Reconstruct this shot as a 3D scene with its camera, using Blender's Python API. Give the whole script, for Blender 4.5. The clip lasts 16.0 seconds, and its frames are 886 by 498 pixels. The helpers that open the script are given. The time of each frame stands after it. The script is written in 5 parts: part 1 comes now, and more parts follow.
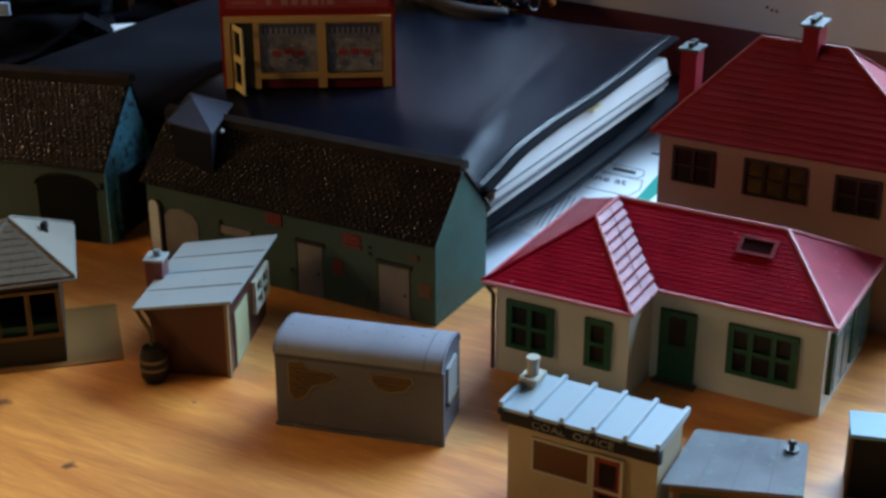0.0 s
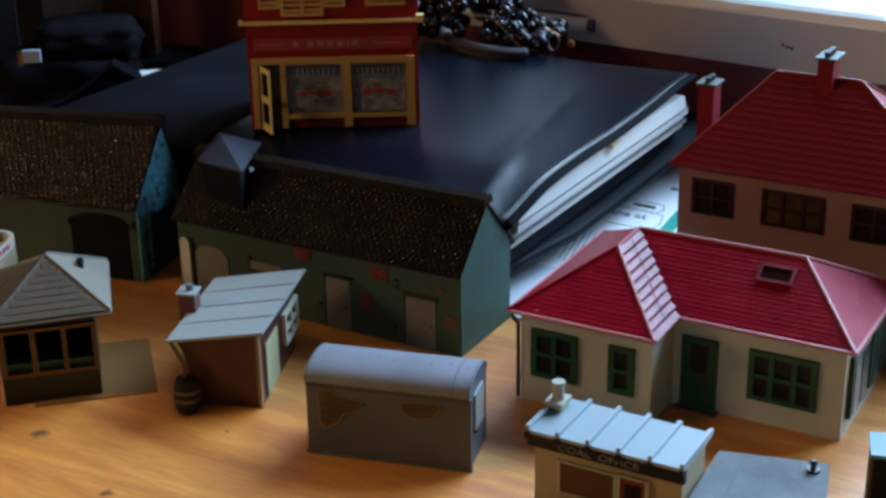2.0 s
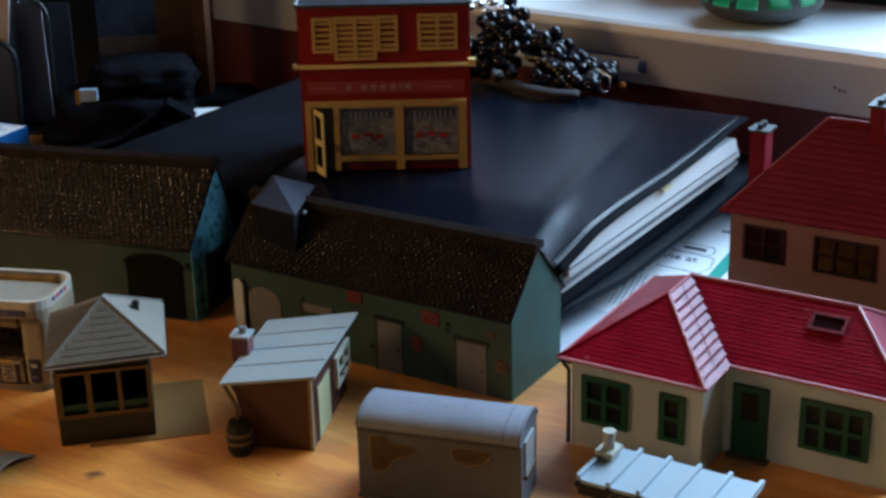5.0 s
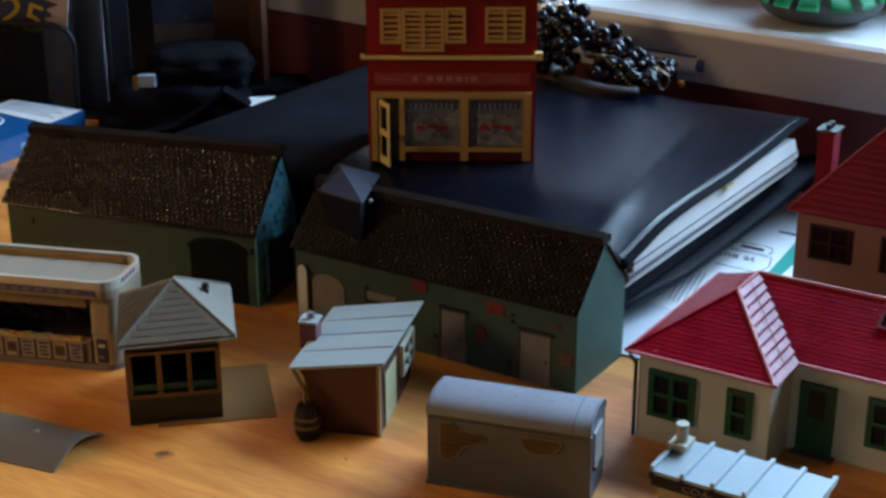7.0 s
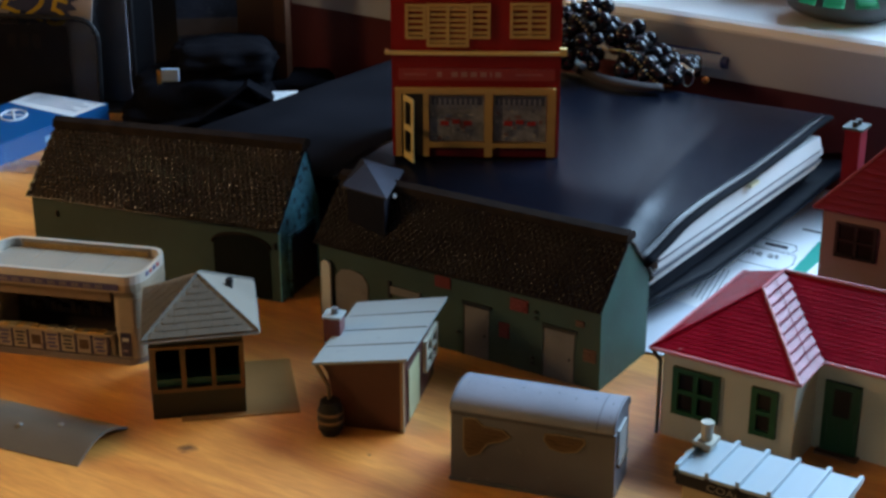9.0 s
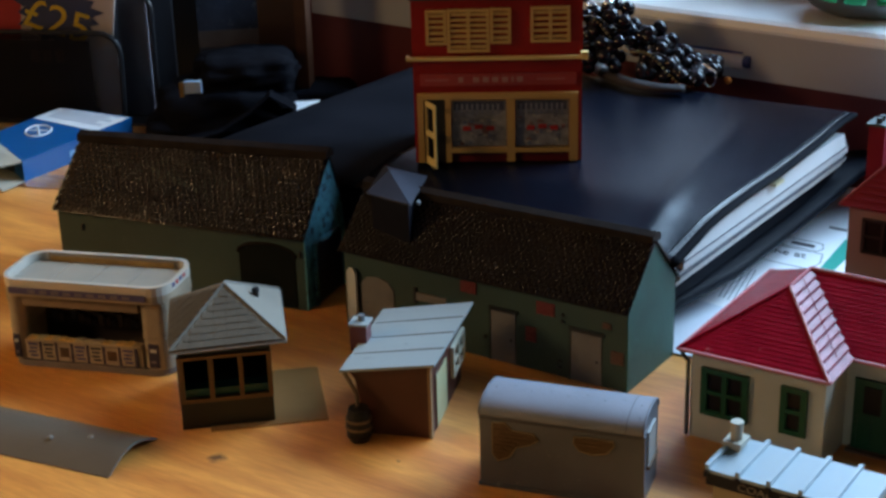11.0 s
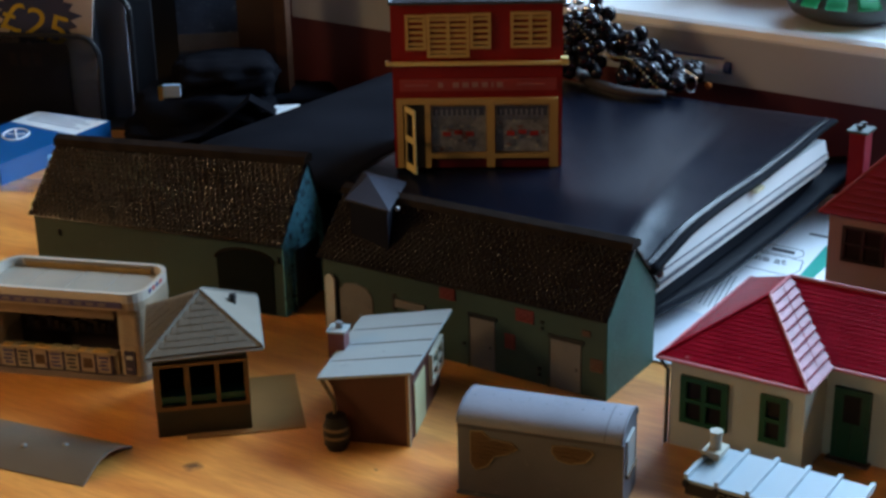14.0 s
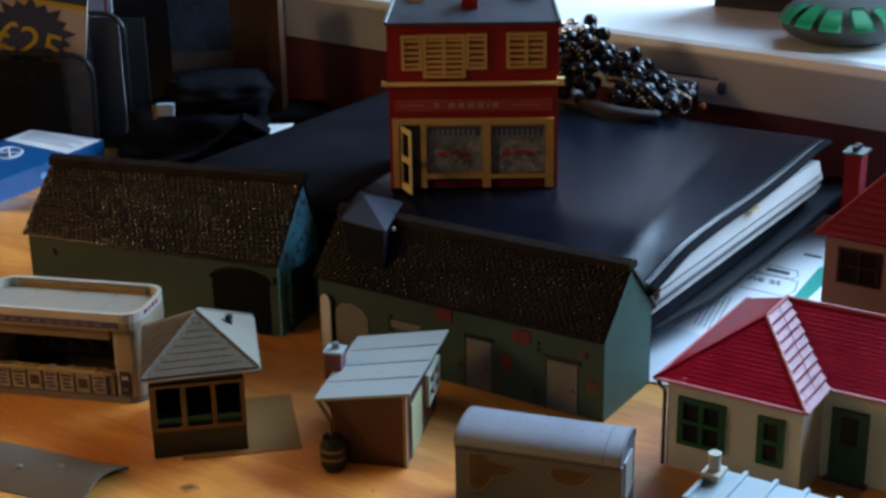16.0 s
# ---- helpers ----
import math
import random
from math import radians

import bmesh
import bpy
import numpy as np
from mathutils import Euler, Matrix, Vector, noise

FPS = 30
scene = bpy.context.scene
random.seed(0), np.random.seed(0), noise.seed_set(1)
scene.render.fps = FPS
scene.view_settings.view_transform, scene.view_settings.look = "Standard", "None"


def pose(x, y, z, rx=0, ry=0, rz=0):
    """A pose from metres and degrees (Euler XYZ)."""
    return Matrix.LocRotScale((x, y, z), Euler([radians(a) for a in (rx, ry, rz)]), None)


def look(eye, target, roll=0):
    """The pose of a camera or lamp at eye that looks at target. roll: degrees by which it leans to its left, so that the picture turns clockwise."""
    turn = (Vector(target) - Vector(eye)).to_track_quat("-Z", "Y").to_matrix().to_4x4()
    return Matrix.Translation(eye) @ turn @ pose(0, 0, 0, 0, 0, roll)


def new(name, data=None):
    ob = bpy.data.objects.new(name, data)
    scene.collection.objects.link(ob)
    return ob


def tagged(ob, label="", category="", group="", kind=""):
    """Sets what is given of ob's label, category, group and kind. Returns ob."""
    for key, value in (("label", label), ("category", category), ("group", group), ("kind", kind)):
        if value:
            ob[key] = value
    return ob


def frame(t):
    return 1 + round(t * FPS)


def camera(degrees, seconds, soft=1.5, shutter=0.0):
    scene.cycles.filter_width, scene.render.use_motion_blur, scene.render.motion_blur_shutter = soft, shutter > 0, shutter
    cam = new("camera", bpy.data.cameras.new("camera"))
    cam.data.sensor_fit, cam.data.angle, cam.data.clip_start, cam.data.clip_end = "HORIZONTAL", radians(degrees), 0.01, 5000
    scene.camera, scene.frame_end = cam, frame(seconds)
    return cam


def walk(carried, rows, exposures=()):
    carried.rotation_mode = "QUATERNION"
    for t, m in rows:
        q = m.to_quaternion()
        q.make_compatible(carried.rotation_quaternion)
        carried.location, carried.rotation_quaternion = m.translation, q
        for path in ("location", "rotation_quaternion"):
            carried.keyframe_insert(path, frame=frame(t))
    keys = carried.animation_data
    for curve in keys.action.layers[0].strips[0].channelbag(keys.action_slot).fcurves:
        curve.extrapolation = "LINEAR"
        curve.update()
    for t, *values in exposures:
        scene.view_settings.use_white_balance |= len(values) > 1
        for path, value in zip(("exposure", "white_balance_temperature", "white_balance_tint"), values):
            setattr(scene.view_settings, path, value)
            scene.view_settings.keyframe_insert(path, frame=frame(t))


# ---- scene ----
cam = camera(33.0, 16.0, soft=3.0)
PATH = [
    (0, (0.19343, -0.37554, 0.23255), (0.02409, -0.06881, 0.07540), -0.165),
    (0.5, (0.19842, -0.37954, 0.23364), (0.02886, -0.07035, 0.08162), -0.838),
    (1, (0.19734, -0.38250, 0.23042), (0.02290, -0.07547, 0.07956), -0.802),
    (1.5, (0.19733, -0.38391, 0.23301), (0.02147, -0.07706, 0.08344), -1.029),
    (2, (0.19796, -0.38766, 0.23208), (0.02192, -0.07903, 0.08645), -1.043),
    (2.5, (0.19833, -0.38604, 0.23423), (0.01993, -0.07883, 0.08844), -1.247),
    (3, (0.20068, -0.38787, 0.23659), (0.01898, -0.08031, 0.09571), -1.499),
    (3.5, (0.19938, -0.38664, 0.23436), (0.01889, -0.07998, 0.08999), -1.169),
    (4, (0.19739, -0.38808, 0.23635), (0.01356, -0.08341, 0.09198), -1.250),
    (4.5, (0.19885, -0.38735, 0.23869), (0.01176, -0.08257, 0.09883), -1.561),
    (7, (0.18556, -0.40123, 0.23769), (-0.00664, -0.09932, 0.09854), -0.175),
    (7.5, (0.18710, -0.39904, 0.24022), (-0.00632, -0.09831, 0.10019), -0.699),
    (8, (0.18525, -0.40157, 0.23974), (-0.00998, -0.10187, 0.10002), -0.228),
    (8.5, (0.18312, -0.40378, 0.23692), (-0.01175, -0.10400, 0.09687), -0.036),
    (9, (0.18362, -0.40158, 0.23801), (-0.01235, -0.10272, 0.09754), -0.110),
    (11.5, (0.18412, -0.40184, 0.23698), (-0.01797, -0.10569, 0.09947), -2.174),
    (12, (0.18710, -0.40362, 0.23865), (-0.01274, -0.10390, 0.10567), -2.715),
    (12.5, (0.18372, -0.40495, 0.24205), (-0.01726, -0.10582, 0.10945), -1.838),
    (13, (0.18736, -0.40078, 0.23917), (-0.01271, -0.10260, 0.10310), -2.103),
    (13.5, (0.18446, -0.40339, 0.23599), (-0.01383, -0.10449, 0.09888), -1.622),
    (14, (0.18313, -0.39800, 0.23720), (-0.01512, -0.09946, 0.09926), -1.295),
    (14.5, (0.18405, -0.39636, 0.23313), (-0.01214, -0.09825, 0.09137), -1.353),
    (15, (0.18207, -0.39913, 0.23895), (-0.01522, -0.09714, 0.10728), -0.962),
    (15.5, (0.18101, -0.39877, 0.23812), (-0.01755, -0.09848, 0.10450), -1.084),
    (16, (0.18039, -0.39900, 0.23835), (-0.01616, -0.09751, 0.10445), -1.034),
]
walk(cam, [(t, look(eye, target, roll)) for t, eye, target, roll in PATH], exposures=[(0, 0.0), (16, 0.0)])

# ---- world and light ----
world = bpy.data.worlds.new("world")
scene.world = world
world.use_nodes = True
sky = world.node_tree.nodes.new("ShaderNodeTexSky")
sky.sky_type, sky.sun_disc = "NISHITA", False
sky.sun_elevation, sky.sun_rotation = radians(35), radians(20)
world.node_tree.links.new(sky.outputs[0], world.node_tree.nodes["Background"].inputs[0])
world.node_tree.nodes["Background"].inputs[1].default_value = 0.15


def area_lamp(name, eye, target, w, h, watts, colour):
    data = bpy.data.lights.new(name, "AREA")
    data.shape, data.size, data.size_y, data.energy, data.color = "RECTANGLE", w, h, watts, colour
    ob = new(name, data)
    ob.matrix_basis = look(eye, target)
    return ob


window_lamp = area_lamp("window_light", (0.30, 0.76, 0.57), (0.22, -0.5, -0.22), 0.86, 0.60, 21.0, (0.45, 0.71, 1.0))
added_lamp_left = area_lamp("added_warm_light_left", (-0.72, -0.66, 0.45), (-0.25, -0.11, 0.0), 0.20, 0.20, 0.33, (1.0, 0.66, 0.33))
added_lamp_above = area_lamp("added_warm_light_above", (-0.33, -0.24, 1.05), (-0.20, -0.08, 0.0), 0.05, 0.05, 0.10, (1.0, 0.60, 0.24))
window_lamp.data.spread = radians(140)
added_lamp_left.data.spread = radians(56)
added_lamp_above.data.spread = radians(58)


# ---- materials ----
MATS = {}


def mat(name, colour, rough=0.5, metal=0.0, var=0.15, scale=300.0, bump=0.1, fine=1500.0, spec=0.5, coat=0.0, wear=None):
    """A painted or moulded surface with two scales of colour change and a fine relief."""
    if name in MATS:
        return MATS[name]
    m = bpy.data.materials.new(name)
    m.use_nodes = True
    nt = m.node_tree
    b = nt.nodes["Principled BSDF"]
    geo = nt.nodes.new("ShaderNodeTexCoord")
    n1, n2 = nt.nodes.new("ShaderNodeTexNoise"), nt.nodes.new("ShaderNodeTexNoise")
    n1.inputs["Scale"].default_value, n2.inputs["Scale"].default_value = scale / 6, fine
    n1.inputs["Detail"].default_value = 5
    for n in (n1, n2):
        nt.links.new(geo.outputs["Object"], n.inputs["Vector"])
    mix = nt.nodes.new("ShaderNodeMix")
    mix.data_type = "RGBA"
    c = Vector(colour)
    mix.inputs["A"].default_value = (*(c * (1 - var)), 1)
    mix.inputs["B"].default_value = (*[min(1, v * (1 + var) + 0.004) for v in c], 1)
    add = nt.nodes.new("ShaderNodeMath")
    add.operation = "MULTIPLY_ADD"
    add.inputs[1].default_value = 0.35
    nt.links.new(n2.outputs["Fac"], add.inputs[0])
    sub = nt.nodes.new("ShaderNodeMath")
    sub.operation = "MULTIPLY_ADD"
    sub.inputs[1].default_value, sub.inputs[2].default_value = 1.6, -0.45
    nt.links.new(n1.outputs["Fac"], sub.inputs[0])
    nt.links.new(sub.outputs[0], add.inputs[2])
    nt.links.new(add.outputs[0], mix.inputs["Factor"])
    last = mix.outputs["Result"]
    if wear:
        # rubbed and dirty spots with an edge of their own
        n3, ramp, mw = nt.nodes.new("ShaderNodeTexNoise"), nt.nodes.new("ShaderNodeValToRGB"), nt.nodes.new("ShaderNodeMix")
        n3.inputs["Scale"].default_value, n3.inputs["Detail"].default_value = 260, 9
        n3.inputs["Roughness"].default_value = 0.7
        nt.links.new(geo.outputs["Object"], n3.inputs["Vector"])
        ramp.color_ramp.elements[0].position, ramp.color_ramp.elements[1].position = wear[1], wear[1] + 0.06
        nt.links.new(n3.outputs["Fac"], ramp.inputs[0])
        mw.data_type = "RGBA"
        mw.inputs["B"].default_value = (*wear[0], 1)
        nt.links.new(last, mw.inputs["A"])
        nt.links.new(ramp.outputs[0], mw.inputs["Factor"])
        last = mw.outputs["Result"]
    nt.links.new(last, b.inputs["Base Color"])
    bp = nt.nodes.new("ShaderNodeBump")
    bp.inputs["Strength"].default_value, bp.inputs["Distance"].default_value = bump, 0.0004
    nt.links.new(n2.outputs["Fac"], bp.inputs["Height"])
    nt.links.new(bp.outputs[0], b.inputs["Normal"])
    b.inputs["Roughness"].default_value, b.inputs["Metallic"].default_value = rough, metal
    b.inputs["Specular IOR Level"].default_value, b.inputs["Coat Weight"].default_value = spec, coat
    MATS[name] = m
    return m


# ---- building helpers (lengths of parts in millimetres) ----
MM = 0.001


SIZES = {}
ROUND = [1.0, 1.0]  # keeps turned parts round in a thing that is scaled


def thing(name, x, y, z=0.0, turn=0.0, size=(1, 1, 1), label="", category="", group="", skew=0.0):
    """An empty at a thing's base, in millimetres and degrees; size scales its parts, skew leans the plan of a limp thing."""
    ob = new(name)
    ob.empty_display_size = 0.005
    ob.matrix_basis = pose(x * MM, y * MM, z * MM, 0, 0, turn)
    tagged(ob, label, category, group)
    SIZES[ob.name] = (*size, skew)
    ROUND[0], ROUND[1] = size[0] / size[1], size[0] / size[2]
    return ob


def root_of(ob):
    while ob.parent:
        ob = ob.parent
    return ob


def part(name, bm, material, parent=None, label="", smooth=False, bevel=0.0):
    if bevel:
        bmesh.ops.bevel(bm, geom=[e for e in bm.edges if e.calc_face_angle(0) > 0.6], offset=bevel, segments=2, affect="EDGES", clamp_overlap=True)
    sx, sy, sz, skew = SIZES[root_of(parent).name] if parent else (1, 1, 1, 0)
    for v in bm.verts:
        v.co = Vector(((v.co.x * sx + skew * v.co.y * sy) * MM, v.co.y * sy * MM, v.co.z * sz * MM))
    bmesh.ops.recalc_face_normals(bm, faces=bm.faces)
    me = bpy.data.meshes.new(name)
    bm.to_mesh(me)
    bm.free()
    me.materials.append(material)
    if smooth:
        for p in me.polygons:
            p.use_smooth = True
    ob = new(name, me)
    if parent:
        ob.parent = parent
    if label:
        tagged(ob, label)
    return ob


def box(bm, x0, y0, z0, x1, y1, z1):
    vs = [bm.verts.new((x, y, z)) for z in (z0, z1) for x, y in ((x0, y0), (x1, y0), (x1, y1), (x0, y1))]
    for f in ((3, 2, 1, 0), (4, 5, 6, 7), (0, 1, 5, 4), (1, 2, 6, 5), (2, 3, 7, 6), (3, 0, 4, 7)):
        bm.faces.new([vs[i] for i in f])
    return vs


def boxm(*dims):
    bm = bmesh.new()
    box(bm, *dims)
    return bm


def solid(bm, bottom, top):
    """A solid between two loops of as many points."""
    a, b = [bm.verts.new(p) for p in bottom], [bm.verts.new(p) for p in top]
    n = len(a)
    bm.faces.new(a[::-1])
    bm.faces.new(b)
    for i in range(n):
        bm.faces.new((a[i], a[(i + 1) % n], b[(i + 1) % n], b[i]))


def slab(bm, pts, down):
    """A sheet of the given thickness under a polygon."""
    solid(bm, [(x, y, z - down) for x, y, z in pts], pts)


def cyl(bm, x, y, z0, z1, r, r1=None, n=16):
    r1 = r if r1 is None else r1
    ring = lambda z, q: [(x + q * math.cos(2 * math.pi * i / n), y + q * ROUND[0] * math.sin(2 * math.pi * i / n), z) for i in range(n)]
    solid(bm, ring(z0, r), ring(z1, r1))


def strip_mat(name, base, grain, rough=0.4, bump=0.3, knots=(), turn=0.0, gloss=0.5):
    """Varnished wood: long grain, growth bands and dark knots."""
    m = bpy.data.materials.new(name)
    m.use_nodes = True
    nt, b = m.node_tree, m.node_tree.nodes["Principled BSDF"]
    tc, mp = nt.nodes.new("ShaderNodeTexCoord"), nt.nodes.new("ShaderNodeMapping")
    mp.inputs["Rotation"].default_value = (0, 0, radians(turn))
    mp.inputs["Scale"].default_value = (9, 75, 20)
    nt.links.new(tc.outputs["Object"], mp.inputs["Vector"])
    n1, n2, n3 = (nt.nodes.new("ShaderNodeTexNoise") for _ in range(3))
    for n, s, d in ((n1, 1.0, 6), (n2, 11.0, 9), (n3, 5.0, 3)):
        n.inputs["Scale"].default_value, n.inputs["Detail"].default_value = s, d
    n1.inputs["Distortion"].default_value = 0.8
    nt.links.new(mp.outputs[0], n1.inputs["Vector"])
    nt.links.new(mp.outputs[0], n2.inputs["Vector"])
    nt.links.new(tc.outputs["Object"], n3.inputs["Vector"])
    r1 = nt.nodes.new("ShaderNodeValToRGB")
    r1.color_ramp.elements[0].position, r1.color_ramp.elements[1].position = 0.36, 0.64
    r1.color_ramp.elements[0].color, r1.color_ramp.elements[1].color = (*grain, 1), (*base, 1)
    nt.links.new(n1.outputs["Fac"], r1.inputs[0])
    r2 = nt.nodes.new("ShaderNodeValToRGB")
    r2.color_ramp.elements[0].position, r2.color_ramp.elements[1].position = 0.35, 0.7
    r2.color_ramp.elements[0].color, r2.color_ramp.elements[1].color = (0.77, 0.71, 0.62, 1), (1, 1, 1, 1)
    nt.links.new(n2.outputs["Fac"], r2.inputs[0])
    mul = nt.nodes.new("ShaderNodeMix")
    mul.data_type, mul.blend_type = "RGBA", "MULTIPLY"
    mul.inputs["Factor"].default_value = 0.8
    nt.links.new(r1.outputs[0], mul.inputs["A"])
    nt.links.new(r2.outputs[0], mul.inputs["B"])
    last = mul.outputs["Result"]
    for kx, ky, size in knots:
        wob = nt.nodes.new("ShaderNodeMix")
        wob.data_type, wob.blend_type = "RGBA", "LINEAR_LIGHT"
        wob.inputs["Factor"].default_value = 0.003
        nz = nt.nodes.new("ShaderNodeTexNoise")
        nz.inputs["Scale"].default_value = 220
        nt.links.new(tc.outputs["Object"], nz.inputs["Vector"])
        nt.links.new(tc.outputs["Object"], wob.inputs["A"])
        nt.links.new(nz.outputs["Color"], wob.inputs["B"])
        dist = nt.nodes.new("ShaderNodeVectorMath")
        dist.operation = "DISTANCE"
        dist.inputs[1].default_value = (kx * MM, ky * MM, 0)
        nt.links.new(wob.outputs["Result"], dist.inputs[0])
        rk = nt.nodes.new("ShaderNodeMapRange")
        rk.inputs["From Min"].default_value, rk.inputs["From Max"].default_value = size * 0.35 * MM, size * MM
        nt.links.new(dist.outputs["Value"], rk.inputs["Value"])
        mk = nt.nodes.new("ShaderNodeMix")
        mk.data_type = "RGBA"
        mk.inputs["A"].default_value = (0.15, 0.045, 0.013, 1)
        nt.links.new(rk.outputs[0], mk.inputs["Factor"])
        nt.links.new(last, mk.inputs["B"])
        last = mk.outputs["Result"]
    nt.links.new(last, b.inputs["Base Color"])
    rr = nt.nodes.new("ShaderNodeMapRange")
    rr.inputs["To Min"].default_value, rr.inputs["To Max"].default_value = rough - 0.1, rough + 0.15
    nt.links.new(n3.outputs["Fac"], rr.inputs["Value"])
    nt.links.new(rr.outputs[0], b.inputs["Roughness"])
    b.inputs["Specular IOR Level"].default_value = gloss
    bp = nt.nodes.new("ShaderNodeBump")
    bp.inputs["Strength"].default_value, bp.inputs["Distance"].default_value = bump, 0.0004
    nt.links.new(n2.outputs["Fac"], bp.inputs["Height"])
    nt.links.new(bp.outputs[0], b.inputs["Normal"])
    return m


PINE = strip_mat("varnished_pine", (0.82, 0.360, 0.076), (0.58, 0.195, 0.032), 0.42, 0.05, ((-121.0, -89.0, 3.8), (-77.7, -106.2, 2.6), (-69.6, -59.1, 1.4)), -24, 0.9)
DARKWOOD = strip_mat("dark_wood", (0.034, 0.012, 0.006), (0.018, 0.006, 0.003), 0.4, 0.2)
CREAM = mat("cream_plastic", (0.39, 0.385, 0.32), 0.45, var=0.12, scale=260, wear=((0.28, 0.26, 0.20), 0.68))
BUFF = mat("buff_card", (0.37, 0.305, 0.20), 0.6, var=0.10)
PINK = mat("pink_brown_wall", (0.27, 0.165, 0.155), 0.55, var=0.12)
ROOFRED = mat("glossy_red_plastic", (0.28, 0.004, 0.018), 0.22, var=0.25, scale=500, bump=0.22, spec=0.22, coat=0.04, wear=((0.42, 0.10, 0.12), 0.66))
HOUSERED = mat("dark_red_plastic", (0.20, 0.003, 0.016), 0.5, var=0.25, bump=0.15, spec=0.2, wear=((0.34, 0.05, 0.06), 0.67))
TRIMRED = mat("pink_red_edge", (0.48, 0.15, 0.17), 0.35, var=0.2)
BOTTLE = mat("bottle_green_plastic", (0.007, 0.052, 0.022), 0.4, spec=0.3)
BLACKFRAME = mat("black_brown_plastic", (0.012, 0.010, 0.009), 0.4)
DARKPANE = mat("dark_interior", (0.010, 0.007, 0.007), 0.3, spec=0.15)
YELLOWPANE = mat("yellowed_window_card", (0.060, 0.042, 0.011), 0.4, var=0.8, scale=900, spec=0.2)
SLATE = mat("slate_black_tile", (0.015, 0.010, 0.008), 0.10, var=0.5, scale=500, bump=0.35, spec=0.5)
DULLSLATE = mat("dull_black_tile", (0.010, 0.0060, 0.0050), 0.16, var=0.6, scale=300, bump=0.4, spec=0.2)
RIDGE = mat("dark_brown_ridge", (0.012, 0.0072, 0.005), 0.7, var=0.5, scale=900, bump=0.4, spec=0.10)
MOSS = mat("dull_green_wall", (0.021, 0.046, 0.036), 0.6, var=0.35, scale=140, bump=0.4, wear=((0.036, 0.060, 0.050), 0.58))
TEAL = mat("teal_green_gable", (0.003, 0.058, 0.038), 0.6, var=0.4, scale=300, bump=0.7, wear=((0.009, 0.088, 0.064), 0.58))
CYAN = mat("weathered_cyan_gable", (0.085, 0.30, 0.38), 0.6, var=0.6, scale=2600, bump=0.6, wear=((0.008, 0.022, 0.035), 0.54))
DOORGREY = mat("dirty_grey_door", (0.135, 0.125, 0.118), 0.6, var=0.3, wear=((0.06, 0.062, 0.056), 0.62))
BRICKRED = mat("red_brick_patch", (0.15, 0.020, 0.018), 0.6, var=0.3, scale=600)
BRICKBROWN = mat("brown_brick", (0.10, 0.045, 0.028), 0.6, var=0.3, scale=600)
GREY = mat("blue_grey_plastic", (0.080, 0.088, 0.108), 0.5, var=0.4, scale=170, bump=0.2, wear=((0.17, 0.175, 0.20), 0.62))
OCHRE = mat("ochre_exposed_brick", (0.08, 0.042, 0.014), 0.55, var=0.4, scale=700)
ASBESTOS = mat("pale_grey_roof", (0.27, 0.31, 0.315), 0.5, var=0.08, scale=150, wear=((0.20, 0.225, 0.22), 0.64))
SIGROOF = mat("grey_green_tile", (0.088, 0.075, 0.053), 0.5, var=0.2, scale=420, bump=0.3, wear=((0.085, 0.074, 0.06), 0.62))
SIGGREEN = mat("dark_green_timber", (0.007, 0.013, 0.010), 0.5, var=0.2)
TEALFLOOR = mat("teal_green_floor", (0.006, 0.10, 0.075), 0.5)
FRAMEBROWN = mat("tan_window_frame", (0.12, 0.062, 0.016), 0.5, var=0.15)
HUTBROWN = mat("red_brown_timber", (0.060, 0.014, 0.008), 0.5, var=0.14)
PALEGREEN = mat("pale_yellow_green_paint", (0.42, 0.44, 0.26), 0.5)
WHITE = mat("white_paint", (0.80, 0.82, 0.84), 0.4, var=0.04, scale=30, bump=0.05)
BARREL = mat("dark_barrel", (0.004, 0.0035, 0.0035), 0.45, var=0.3, spec=0.3)
BRASS = mat("tan_hoop", (0.15, 0.09, 0.04), 0.45)
SKYBLUE = mat("blue_white_roof", (0.28, 0.36, 0.41), 0.4, var=0.05)
BLUETOP = mat("pale_blue_top", (0.13, 0.27, 0.36), 0.5, var=0.06)
BLACK = mat("black_plastic", (0.010, 0.010, 0.012), 0.4)
NAVY = mat("dark_navy_paint", (0.006, 0.007, 0.016), 0.5, spec=0.25)
SHOPRED = mat("bright_red_plastic", (0.24, 0.005, 0.006), 0.45, var=0.12, spec=0.2, wear=((0.33, 0.03, 0.03), 0.66))
SHOPYELLOW = mat("yellow_ochre_plastic", (0.50, 0.31, 0.10), 0.4, var=0.1)
SHOPPALE = mat("pale_yellow_plastic", (0.70, 0.52, 0.20), 0.4, var=0.08)
LEAD = mat("blue_grey_painted_roof", (0.026, 0.032, 0.044), 0.45, var=0.75, scale=420, bump=0.4)
LEATHER = mat("black_leather", (0.0020, 0.0042, 0.0108), 0.22, var=0.3, scale=120, bump=0.25, fine=2200, spec=0.16)
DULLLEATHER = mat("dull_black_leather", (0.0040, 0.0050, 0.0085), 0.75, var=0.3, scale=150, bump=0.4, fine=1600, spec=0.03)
PAPER = mat("white_paper", (0.60, 0.61, 0.62), 0.7, var=0.05, bump=0.05)
PAPEREDGE = mat("page_edges", (0.42, 0.42, 0.40), 0.8, var=0.1)
INK = mat("black_print", (0.02, 0.02, 0.03), 0.6)
PRINTBLUE = mat("purple_blue_print", (0.06, 0.05, 0.14), 0.6)
PRINTRED = mat("red_print", (0.40, 0.02, 0.02), 0.6)
